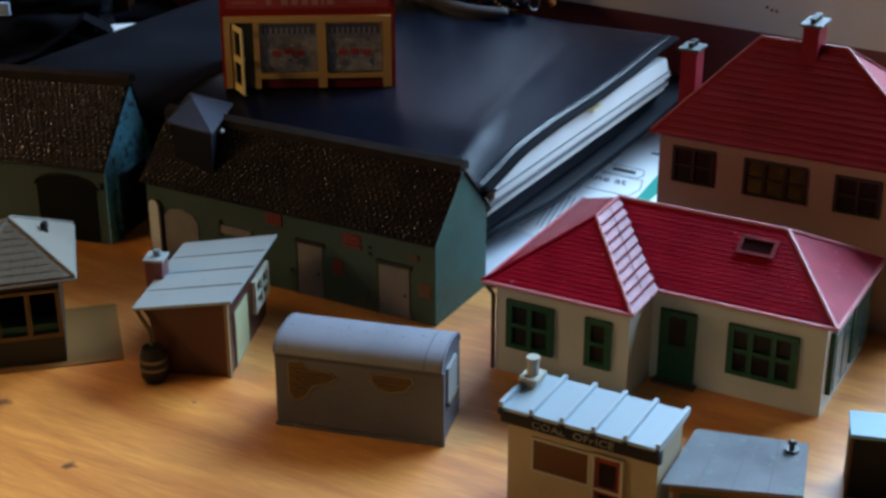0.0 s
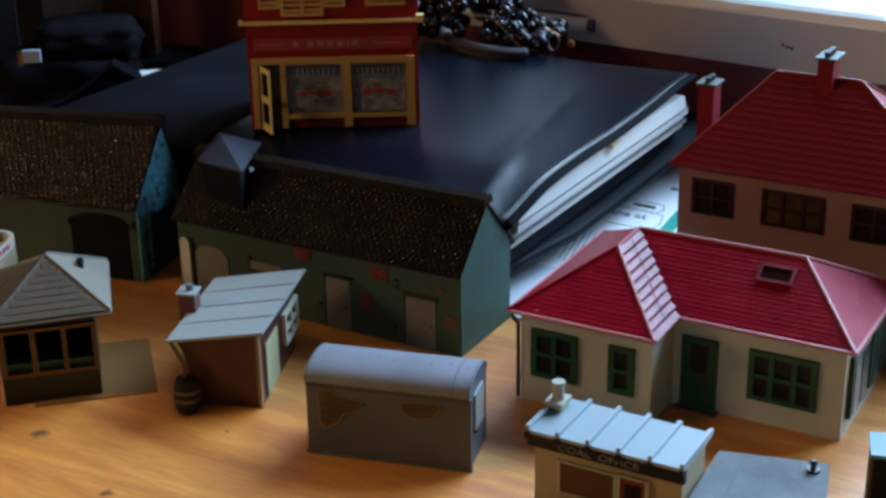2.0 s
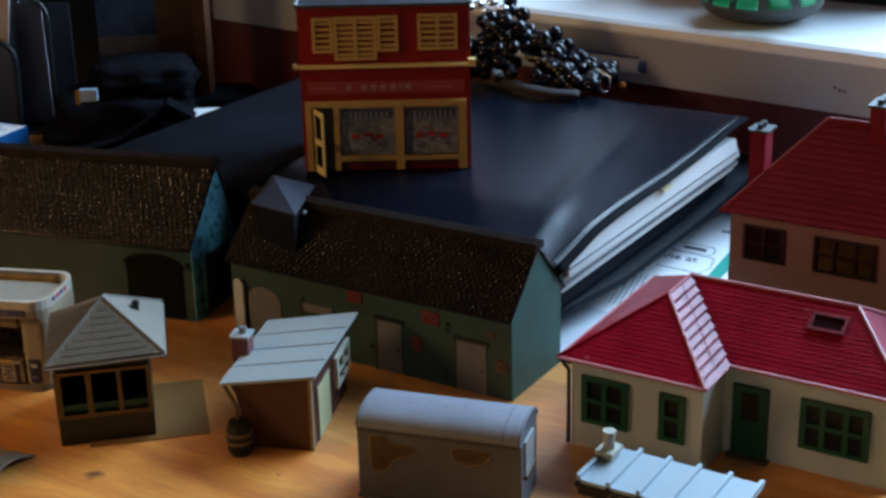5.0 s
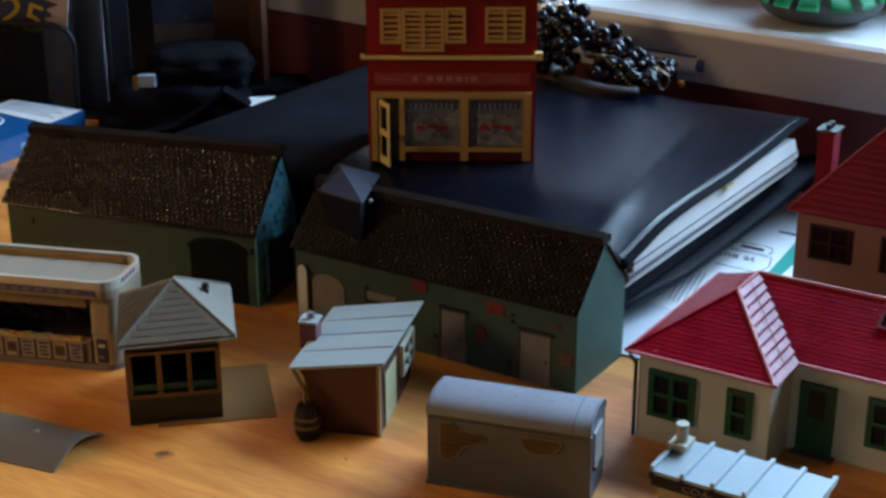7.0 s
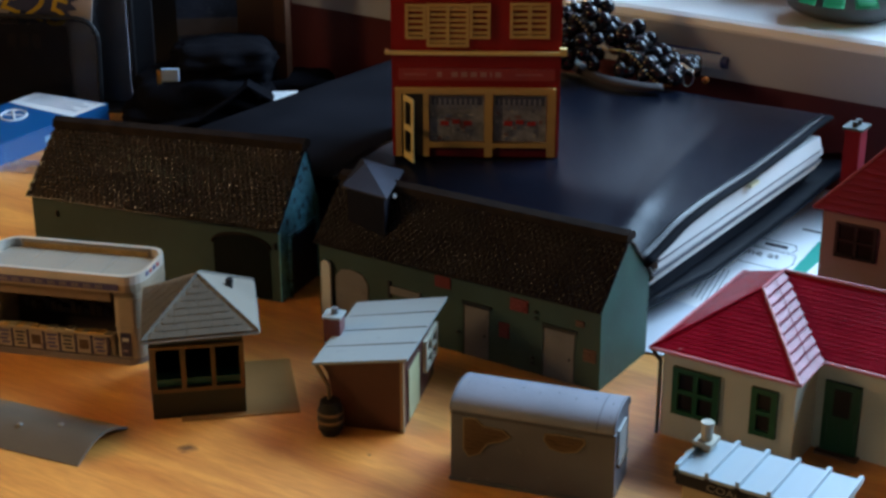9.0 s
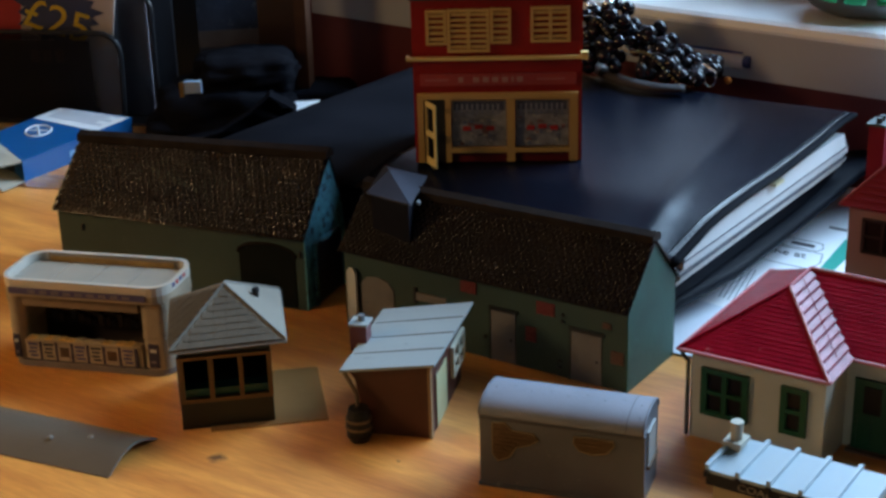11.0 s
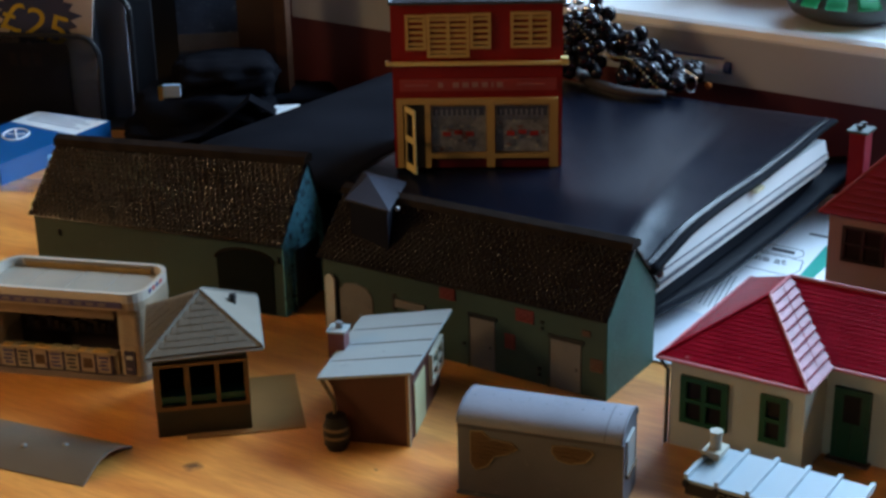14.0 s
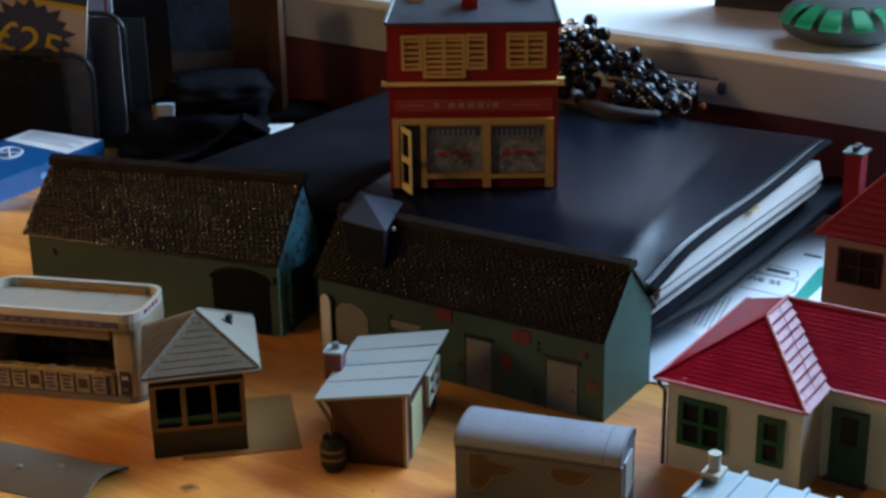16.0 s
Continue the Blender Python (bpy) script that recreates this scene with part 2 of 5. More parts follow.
PRINTTEAL = mat("teal_print", (0.0, 0.34, 0.26), 0.6)
GREYPRINT = mat("grey_blue_print", (0.24, 0.245, 0.27), 0.6, var=0.6, scale=1500)
BOXBLUE = mat("bright_blue_carton", (0.004, 0.085, 0.26), 0.35, var=0.06)
CARDBOARD = mat("grey_board", (0.36, 0.33, 0.26), 0.7)
TAN = mat("tan_card", (0.25, 0.115, 0.030), 0.7, var=0.12, spec=0.2)
WALLRED = mat("dark_red_wall", (0.095, 0.006, 0.008), 0.5, var=0.1, scale=20)
BEAD = mat("black_glass_bead", (0.006, 0.006, 0.009), 0.08, bump=0.0, var=0.1)
BEADBROWN = mat("brown_bead", (0.10, 0.025, 0.008), 0.2, bump=0.0)
SILVER = mat("silver_metal", (0.72, 0.72, 0.74), 0.25, metal=1.0)
GOLD = mat("gold_metal", (0.75, 0.50, 0.16), 0.3, metal=1.0)
PENBLUE = mat("blue_pen_plastic", (0.06, 0.09, 0.25), 0.25)
CLOTHGREY = mat("grey_white_cord", (0.42, 0.40, 0.38), 0.8, bump=0.5)
STONE = mat("grey_stone", (0.10, 0.105, 0.10), 0.7, var=0.2)
GRASSGREEN = mat("bright_green_paint", (0.02, 0.38, 0.15), 0.45, var=0.2)
MESHBLACK = mat("black_wire_mesh", (0.012, 0.012, 0.014), 0.4, metal=0.3)
YELLOWPRINT = mat("yellow_print", (0.60, 0.42, 0.02), 0.55)
CLOTH = mat("black_nylon", (0.0026, 0.0026, 0.0048), 0.85, bump=0.6, spec=0.05)
CEILING = mat("white_ceiling_paint", (0.60, 0.58, 0.55), 0.8, var=0.03, scale=20)
PLASTER = mat("plain_room_wall", (0.13, 0.11, 0.095), 0.8, var=0.05, scale=20)
CARPET = mat("brown_carpet", (0.10, 0.07, 0.05), 0.95)


def V3(p):
    return Vector(p)


def courses(parent, a, b, c, d, n, lift, material, name="roof_course"):
    """Overlapping courses on a roof face, each a part: eave from a to b, top from d to c."""
    a, b, c, d = map(V3, (a, b, c, d))
    nor = (b - a).cross(d - a)
    nor = nor.normalized() if nor.length > 1e-6 else Vector((0, 0, 1))
    if nor.z < 0:
        nor = -nor
    for i in range(n):
        s0, s1 = i / n, (i + 1) / n
        p, q = a.lerp(d, s0), b.lerp(c, s0)
        r, t = b.lerp(c, s1), a.lerp(d, s1)
        bm = bmesh.new()
        lo, hi = lift * random.uniform(0.85, 1.15), 0.05
        low = [p - nor * 0.3, q - nor * 0.3, r - nor * 0.3, t - nor * 0.3]
        top = [p + nor * lo, q + nor * lo, r + nor * hi, t + nor * hi]
        if (r - t).length < 1e-3:
            low, top = low[:3], top[:3]
        solid(bm, low, top)
        part(name, bm, material, parent)


def bar(bm, p, q, r, n=6):
    """A round bar from p to q."""
    p, q = V3(p), V3(q)
    w = (q - p).normalized()
    u = w.cross(Vector((0, 0, 1)) if abs(w.z) < 0.9 else Vector((1, 0, 0))).normalized()
    v = w.cross(u)
    ring = lambda o: [o + (u * math.cos(2 * math.pi * i / n) + v * math.sin(2 * math.pi * i / n)) * r for i in range(n)]
    solid(bm, ring(p), ring(q))


def tube(bm, pts, r0, r1, n=8):
    """One round tube along a line of points, its ends closed."""
    pts = [V3(p) for p in pts]
    rings = []
    for k, c in enumerate(pts):
        w = (pts[min(k + 1, len(pts) - 1)] - pts[max(k - 1, 0)]).normalized()
        u = w.cross(Vector((0, 0, 1))).normalized()
        v = w.cross(u)
        r = r0 + (r1 - r0) * k / (len(pts) - 1)
        rings.append([bm.verts.new(c + (u * math.cos(2 * math.pi * i / n) + v * math.sin(2 * math.pi * i / n)) * r) for i in range(n)])
    for a, b in zip(rings, rings[1:]):
        for i in range(n):
            bm.faces.new((a[i], a[(i + 1) % n], b[(i + 1) % n], b[i]))
    bm.faces.new(rings[0][::-1])
    bm.faces.new(rings[-1])
    bmesh.ops.recalc_face_normals(bm, faces=bm.faces[:])


def ball(bm, x, y, z, r, seg=10, flat=1.0):
    m = Matrix.Translation((x, y, z)) @ Matrix.Diagonal((r, r * ROUND[0], r * ROUND[1] * flat, 1))
    bmesh.ops.create_uvsphere(bm, u_segments=seg, v_segments=max(6, seg - 3), radius=1, matrix=m)


def lettering(name, words, size, m, material, parent, wide=1.0):
    """Raised letters in the built-in font; m places their plane, in millimetres."""
    cu = bpy.data.curves.new(name, "FONT")
    cu.body, cu.size, cu.extrude, cu.align_x, cu.align_y = words, size, 0.06, "CENTER", "CENTER"
    tmp = bpy.data.objects.new(name, cu)
    me = bpy.data.meshes.new_from_object(tmp)
    bm = bmesh.new()
    bm.from_mesh(me)
    bpy.data.objects.remove(tmp)
    bpy.data.meshes.remove(me)
    bmesh.ops.transform(bm, matrix=m @ Matrix.Diagonal((wide, 1, 1, 1)), verts=bm.verts)
    return part(name, bm, material, parent)


def pierced(bm, us, ws, hole, t0, t1, place):
    """One connected plate with rectangular holes: us and ws are its grid lines, place maps (u, t, w) to a point."""
    nu, nw = len(us) - 1, len(ws) - 1
    vs = {}

    def v(i, j, k):
        if (i, j, k) not in vs:
            vs[i, j, k] = bm.verts.new(place(us[i], (t0, t1)[k], ws[j]))
        return vs[i, j, k]

    full = lambda i, j: 0 <= i < nu and 0 <= j < nw and not hole(i, j)
    for i in range(nu):
        for j in range(nw):
            if not full(i, j):
                continue
            for k in (0, 1):
                bm.faces.new((v(i, j, k), v(i + 1, j, k), v(i + 1, j + 1, k), v(i, j + 1, k)))
            for di, dj, a, b in ((0, -1, (i, j), (i + 1, j)), (0, 1, (i, j + 1), (i + 1, j + 1)), (-1, 0, (i, j), (i, j + 1)), (1, 0, (i + 1, j), (i + 1, j + 1))):
                if not full(i + di, j + dj):
                    bm.faces.new((v(*a, 0), v(*b, 0), v(*b, 1), v(*a, 1)))


def lines(a, b, n, edge, w):
    out = [a, a + edge]
    for k in range(1, n):
        c = a + (b - a) * k / n
        out += [c - w / 2, c + w / 2]
    return out + [b - edge, b]


def wall_frame(bm, x0, z0, x1, z1, y, t, cols=2, rows=2, bar_w=0.7, edge=1.0):
    """A window frame with glazing bars on a wall that faces -y."""
    pierced(bm, lines(x0, x1, cols, edge, bar_w), lines(z0, z1, rows, edge, bar_w), lambda i, j: i % 2 == 1 and j % 2 == 1, y - t, y, lambda u, t_, w: (u, t_, w))


def window(parent, x0, z0, x1, z1, y, frame, pane, cols=2, rows=2, t=0.7, edge=1.0, bar_w=0.7):
    bm = bmesh.new()
    wall_frame(bm, x0, z0, x1, z1, y, t, cols, rows, bar_w, edge)
    w = part("window", bm, frame, parent)
    for i in range(cols):
        for k in range(rows):
            a, b = x0 + (x1 - x0) * i / cols, x0 + (x1 - x0) * (i + 1) / cols
            c, d = z0 + (z1 - z0) * k / rows, z0 + (z1 - z0) * (k + 1) / rows
            part("pane", boxm(a + 0.2, y - 0.16, c + 0.2, b - 0.2, y - 0.04, d - 0.2), pane, w)
    return w


# ---- the room and the table ----
ROOM = pose(-0.0764, 0.015, 0, 0, 0, -4.8)


def structure(name, bm, material, label):
    """A piece of the room, in millimetres along the window wall."""
    ob = tagged(part(name, bm, material), label, kind="structure")
    ob.matrix_basis = ROOM
    return ob


table = thing("table", 0, 0, label="pine table with an orange varnished top under model buildings", category="table")
bm = bmesh.new()
slab(bm, [(-1350, -700, 0), (1150, -700, 0), (1150, 172, 0), (-1350, 380, 0)], 28)
part("tabletop", bm, PINE, table)
for lx, ly in ((-1300, -650), (1100, -650), (-1300, 320), (1100, 120)):
    part("leg", boxm(lx - 30, ly - 30, -750, lx + 30, ly + 30, -28), PINE, table)
structure("floor", boxm(-2600, -4200, -790, 2600, 258, -750), CARPET, "brown carpet of the room")
structure("wall_north", boxm(-2600, 265, -750, 2600, 560, 44.2), WALLRED, "dark red painted wall below the window board")
bm = bmesh.new()
prof = [(262.0, 68.0), (261.6, 69.4), (262.6, 72.6), (265.2, 74.2), (545, 74.2), (545, 68.0)]
solid(bm, [(-336, y, z) for y, z in prof], [(2600, y, z) for y, z in prof])
structure("window_sill", bm, mat("lit_white_board", (0.90, 0.91, 0.92), 0.4, var=0.03, scale=30, bump=0.05), "white painted window board with a rounded edge")
structure("wall_plaster", boxm(-336, 262.0, 44.2, 2600, 545, 68.0), mat("shaded_white_plaster", (0.43, 0.44, 0.47), 0.6, var=0.06, scale=40, bump=0.25, fine=700), "white plaster below the window board, shade in its grey")
for mx, mz in ((57.4, 55.6), (59.8, 54.6), (62.0, 54.4)):
    structure("wall_mark", boxm(mx, 261.6, mz, mx + 1.3, 261.9, mz + 1.1), BLACK, "small dark nick in the white plaster")
structure("wall_alcove", boxm(-2600, 313, 44.3, -336.2, 600, 1650), WALLRED, "dark red wall beside the window")
structure("wall_right", boxm(1000, 545, 74.3, 2600, 640, 1650), PLASTER, "plain wall beside the window")
structure("wall_over", boxm(-328, 545, 1300, 1000, 640, 1650), PLASTER, "plain wall over the window")
structure("wall_west", boxm(-2640, -4200, -750, -2600, 600, 1650), PLASTER, "plain side wall of the room")
structure("wall_east", boxm(2600, -4200, -750, 2640, 600, 1650), PLASTER, "plain side wall of the room")
structure("wall_south", boxm(-2640, -4240, -750, 2640, -4200, 1650), PLASTER, "plain far wall of the room")
structure("ceiling", boxm(-2640, -4240, 1650, 2640, 640, 1690), CEILING, "plain white ceiling")


# ---- the bungalow ----
def build_bungalow():
    o = thing("model_bungalow", 0.0, 0.0, 0.0, 0.0, (1.280, 1.591, 1.038), "cream plastic model bungalow with a glossy red hipped roof", "model house", "model buildings")
    bm = bmesh.new()
    plan = [(2.5, 2.5), (37.6, 2.5), (37.6, 14.6), (80.6, 14.6), (80.6, 46.5), (2.5, 46.5)]
    solid(bm, [(x, y, 0) for x, y in plan], [(x, y, 31) for x, y in plan])
    part("wall", bm, CREAM, o, bevel=0.25)
    window(o, 5.6, 9.3, 18.2, 25.3, 2.5, BOTTLE, DARKPANE, 2, 2, 0.9, 1.6, 1.3)
    window(o, 26.6, 9.6, 33.4, 25.3, 2.5, BOTTLE, DARKPANE, 1, 2, 0.9, 1.6, 1.4)
    window(o, 57.2, 8.0, 74.3, 24.3, 14.6, BOTTLE, DARKPANE, 3, 2, 0.9, 1.6, 1.4)
    door = part("door", boxm(40.0, 13.8, 0.6, 49.2, 14.6, 24.2), BOTTLE, o)
    part("pane", boxm(42.6, 13.55, 13.2, 46.9, 13.8, 22.2), DARKPANE, door)
    part("doorstep", boxm(39.2, 12.2, 0, 50.2, 14.6, 0.7), BRICKBROWN, o)
    bm = bmesh.new()
    for x in (41.0, 44.6, 48.2):
        box(bm, x - 0.25, 13.5, 1.6, x + 0.25, 13.8, 12.6)
    part("door_rail", bm, BOTTLE, door)
    for y0, y1, z0, z1 in ((17.5, 29.5, 5.5, 25.5), (32.0, 45.0, 5.5, 25.5)):
        w = part("side_window", boxm(80.6, y0, z0, 81.8, y1, z1), BOTTLE, o)
        for k in range(2):
            part("pane", boxm(81.8, y0 + 1 + 5.6 * k, z0 + 1.2, 82.0, y0 + 5.6 + 5.6 * k, z1 - 1.2), mat("dim_teal_pane", (0.02, 0.06, 0.06), 0.15), w)
    z0, zr = 31.0, 46.2
    A, B, C, D = (0, 0, z0), (39.3, 0, z0), (39.3, 12.3, z0), (83.2, 12.3, z0)
    E, F = (83.2, 48.6, z0), (0, 48.6, z0)
    P, Q, R = (19.6, 18.9, zr), (19.6, 30.2, zr), (63.9, 30.2, zr)
    roof = part("roof", boxm(0.6, 0.6, 30.2, 38.7, 48.0, 31.0), ROOFRED, o)
    part("roof_slab", boxm(38.7, 13.0, 30.2, 82.6, 48.0, 31.0), ROOFRED, roof)
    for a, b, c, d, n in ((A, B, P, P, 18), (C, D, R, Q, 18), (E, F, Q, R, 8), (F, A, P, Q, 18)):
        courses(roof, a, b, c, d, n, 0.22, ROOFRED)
    courses(roof, D, E, R, R, 18, 0.16, mat("lit_worn_pink_hip", (0.30, 0.016, 0.042), 0.55, var=0.3, scale=500, bump=0.2, spec=0.12, wear=((0.36, 0.07, 0.10), 0.6)))
    courses(roof, B, C, Q, P, 10, 0.8, mat("lit_worn_pink_slope", (0.29, 0.075, 0.115), 0.5, var=0.35, scale=900, bump=0.3, wear=((0.26, 0.03, 0.06), 0.6)))
    for k in range(1, 10):
        bm = bmesh.new()
        up = Vector((0.5, -0.1, 0.75))
        bar(bm, V3(B).lerp(V3(P), k / 10) + up, V3(C).lerp(V3(Q), k / 10) + up, 0.17, 5)
        part("course_line", bm, HOUSERED, roof)
    bm = bmesh.new()
    mid0, mid1 = (V3(B) + V3(C)) / 2 + up, (V3(P) + V3(Q)) / 2 + up
    bar(bm, mid0.lerp(mid1, 0.12), mid1, 0.09, 5)
    part("course_line", bm, HOUSERED, roof)
    bm = bmesh.new()
    for p, q in ((A, B), (B, C), (C, D), (D, E), (E, F), (F, A)):
        bar(bm, p, q, 0.55, 6)
    part("eaves_trim", bm, TRIMRED, roof, "pinkish edge of the eaves")
    bm = bmesh.new()
    for p, q in ((B, P), (P, Q), (Q, R), (R, D), (R, E)):
        up = Vector((0, 0, 0.35))
        bar(bm, V3(p) + up, V3(q) + up, 0.5, 6)
    part("ridge_cap", bm, TRIMRED, roof)
    bm = bmesh.new()
    bar(bm, V3(A) + Vector((0, 0, 0.3)), V3(P) + Vector((0, 0, 0.3)), 0.45, 6)
    part("ridge_cap", bm, ROOFRED, roof)
    # the empty socket of a lost chimney
    s = bmesh.new()
    e1, e2 = Vector((0, 17.9, 15.2)).normalized(), Vector((0, -15.2, 17.9)).normalized()
    base = Vector((54.0, 12.3, z0)) + e1 * 14.6 + e2 * 0.45
    ax = Vector((1, 0, 0))
    for u0, u1, w0, w1 in ((0, 9.2, 0, 0.8), (0, 9.2, 4.4, 5.2), (0, 0.9, 0.8, 4.4), (8.3, 9.2, 0.8, 4.4)):
        pts = [base + ax * u + e1 * w for u, w in ((u0, w0), (u1, w0), (u1, w1), (u0, w1))]
        solid(s, pts, [p + e2 * 0.7 for p in pts])
    part("chimney_socket", s, mat("worn_red_socket", (0.20, 0.02, 0.03), 0.6, var=0.8, scale=1800, spec=0.2), roof)
    bm = bmesh.new()
    pts = [base + ax * u + e1 * w + e2 * 0.1 for u, w in ((0.9, 0.8), (8.3, 0.8), (8.3, 4.4), (0.9, 4.4))]
    solid(bm, pts, [p + e2 * 0.1 for p in pts])
    part("socket_hole", bm, mat("shadow_red", (0.02, 0.002, 0.003), 0.9, spec=0.05), roof)
    bm = bmesh.new()
    for p, q in (((-0.2, 1.2, 31), (0.8, 1.6, 28)), ((0.8, 1.6, 28), (1.8, 2.2, 26)), ((1.8, 2.2, 26), (1.8, 2.2, 0.5))):
        bar(bm, p, q, 0.5, 6)
    part("downpipe", bm, BLACKFRAME, o)


build_bungalow()


# ---- the tall house ----
def chimney(parent, x, y, z0, z1, w, d, pots, brick, capmat=None):
    c = part("chimney", boxm(x - w / 2, y - d / 2, z0, x + w / 2, y + d / 2, z1), brick, parent)
    part("chimney_cap", boxm(x - w / 2 - 0.7, y - d / 2 - 0.7, z1, x + w / 2 + 0.7, y + d / 2 + 0.7, z1 + 0.8), capmat or mat("grey_green_cap", (0.035, 0.050, 0.045), 0.5, var=0.35, scale=900), c)
    for k in range(pots):
        bm = bmesh.new()
        py = y + (k - (pots - 1) / 2) * d / max(pots, 1) * 0.95
        cyl(bm, x, py, z1 + 0.7, z1 + 2.1, 0.8, 0.72, 12)
        cyl(bm, x, py, z1 + 2.1, z1 + 2.6, 0.95, 0.9, 12)
        part("chimney_pot", bm, BLACK, c)
    return c


def build_house():
    o = thing("model_house", 21.6, 83.2, 0.8, 0.0, (1.370, 1.280, 1.047), "two storey model house with pinkish walls and dark red roof", "model house", "model buildings")
    W, D = 74.0, 43.2
    part("wall", boxm(2, 2, 0, W - 2, D - 2, 56), PINK, o, bevel=0.2)
    window(o, 5.7, 39.4, 16.6, 51.7, 2, BLACKFRAME, DARKPANE, 2, 2, 0.7, 0.9, 0.9)
    window(o, 24.2, 39.2, 40.0, 51.6, 2, BLACKFRAME, YELLOWPANE, 3, 2, 0.7, 0.9, 0.9)
    window(o, 46.8, 39.0, 58.0, 51.2, 2, BLACKFRAME, DARKPANE, 2, 2, 0.7, 0.9, 0.9)
    z0, zr = 56.0, 84.4
    A, B, C, Dd = (0, 0, z0), (W, 0, z0), (W, D, z0), (0, D, z0)
    R, S = (20.2, 21.6, zr), (42.1, 21.6, zr)
    roof = part("roof", boxm(0.5, 0.5, 55.2, W - 0.5, D - 0.5, 56), HOUSERED, o)
    for a, b, c, d in ((A, B, S, R), (C, Dd, R, S), (Dd, A, R, R)):
        courses(roof, a, b, c, d, 15, 0.28, HOUSERED)
    courses(roof, B, C, S, S, 15, 0.12, mat("lit_red_hip", (0.26, 0.014, 0.032), 0.6, var=0.25, bump=0.15, spec=0.1))
    bm = bmesh.new()
    for p, q in ((A, R), (R, S), (S, B), (S, C)):
        bar(bm, V3(p) + Vector((0, 0, 0.3)), V3(q) + Vector((0, 0, 0.3)), 0.42, 6)
    part("ridge_cap", bm, mat("dull_red_edge", (0.34, 0.06, 0.06), 0.4), roof)
    bm = bmesh.new()
    for p, q in ((A, B), (B, C), (Dd, A)):
        bar(bm, p, q, 0.5, 6)
    part("gutter", bm, HOUSERED, roof)
    chimney(o, 33.4, 22.0, 76.0, 91.2, 4.0, 7.6, 3, HOUSERED)
    chimney(o, 2.6, 21.8, 56.4, 77.4, 4.2, 6.0, 2, HOUSERED)


build_house()


# ---- the coal office ----
def build_coal_office():
    o = thing("model_coal_office", 39.5, -65.0, 0.0, -0.4, (1.293, 1.626, 1.057), "cream model coal office with pale blue battened roof", "model building", "model buildings")
    L, D = 34.6, 11.5
    part("wall", boxm(1.0, 1.2, 0, L - 0.4, D, 27.6), BUFF, o, bevel=0.2)
    bm = bmesh.new()
    pts = [(0, -0.6, 30.2), (L + 0.6, -0.6, 30.2), (L + 0.6, D + 0.8, 30.6), (0, D + 0.8, 30.6)]
    slab(bm, pts, 1.0)
    roof = part("roof", bm, SKYBLUE, o)
    for k in range(6):
        x = 0.4 + k * (L - 0.2) / 5
        part("batten", boxm(x - 0.45, -0.7, 30.2, x + 0.45, D + 1.2, 31.6), SKYBLUE, roof)
        part("bracket", boxm(x - 0.5, -1.1, 28.2, x + 0.5, -0.6, 29.8), NAVY, roof)
    sign = part("sign_board", boxm(0, -0.2, 25.4, L + 0.6, 0.9, 29.0), NAVY, o, "dark navy fascia with worn white lettering")
    m = Matrix.Translation((16.3, -0.27, 27.0)) @ Matrix.Rotation(radians(90), 4, "X")
    lettering("sign_lettering", "COAL  OFFICE", 2.7, m, mat("worn_white_letters", (0.20, 0.20, 0.20), 0.6, var=0.6, scale=1800), sign, 1.05)
    part("window", boxm(7.2, 0.9, 13.2, 19.4, 1.25, 21.8), mat("brown_room", (0.09, 0.035, 0.015), 0.3), o)
    bm = bmesh.new()
    wall_frame(bm, 6.6, 12.6, 20.0, 22.4, 1.2, 0.5, 1, 1, 0.6, 0.6)
    part("window_frame", bm, CREAM, o)
    door = part("door", boxm(21.0, 0.7, 0, 26.6, 1.2, 22.4), mat("dark_red_door", (0.16, 0.012, 0.012), 0.4), o)
    for z in (14.0, 5.0):
        part("pane", boxm(22.0, 0.55, z, 25.6, 0.7, z + 6.6), DARKPANE, door)
    bm = bmesh.new()
    pierced(bm, [20.3, 21.0, 26.6, 27.3], [0, 12.6, 13.3, 22.4, 23.0], lambda i, j: i == 1 and j in (0, 2), 0.4, 1.2, lambda u, t, w: (u, t, w))
    part("door_frame", bm, CREAM, o)
    st = part("chimney", boxm(0.2, 7.2, 26, 3.4, 10.4, 31.8), CREAM, o)
    part("chimney_cap", boxm(-0.3, 6.7, 31.8, 3.9, 10.9, 33.0), CREAM, st)
    bm = bmesh.new()
    cyl(bm, 1.8, 8.8, 33.0, 37.2, 1.35, 1.2, 14)
    cyl(bm, 1.8, 8.8, 37.2, 38.0, 1.5, 1.45, 14)
    part("chimney_pot", bm, CREAM, st)
    # the annex stands askew to the office
    foot = [(36.4, 2.4), (59.6, 9.0), (56.0, 20.6), (35.6, 16.8)]
    bm = bmesh.new()
    solid(bm, [(x, y, 0) for x, y in foot], [(x, y, 19.4) for x, y in foot])
    annex = part("annex", bm, BUFF, o)
    bm = bmesh.new()
    slab(bm, [(35.4, 0.5, 20.0), (61.4, 7.8, 20.0), (56.8, 22.7, 20.6), (34.4, 18.2, 20.6)], 0.8)
    aroof = part("annex_roof", bm, mat("mottled_grey_roof", (0.15, 0.16, 0.175), 0.75, var=0.35, scale=420, spec=0.2, wear=((0.17, 0.23, 0.22), 0.58)), annex, "mottled grey felt roof")
    for k in range(1, 4):
        bm = bmesh.new()
        u = k / 4
        bar(bm, (35.4 + 26.0 * u, 0.5 + 7.3 * u, 20.02), (34.4 + 22.4 * u, 18.2 + 4.5 * u, 20.62), 0.12, 5)
        part("felt_seam", bm, mat("felt_seam_grey", (0.11, 0.12, 0.13), 0.7), aroof)
    bm = bmesh.new()
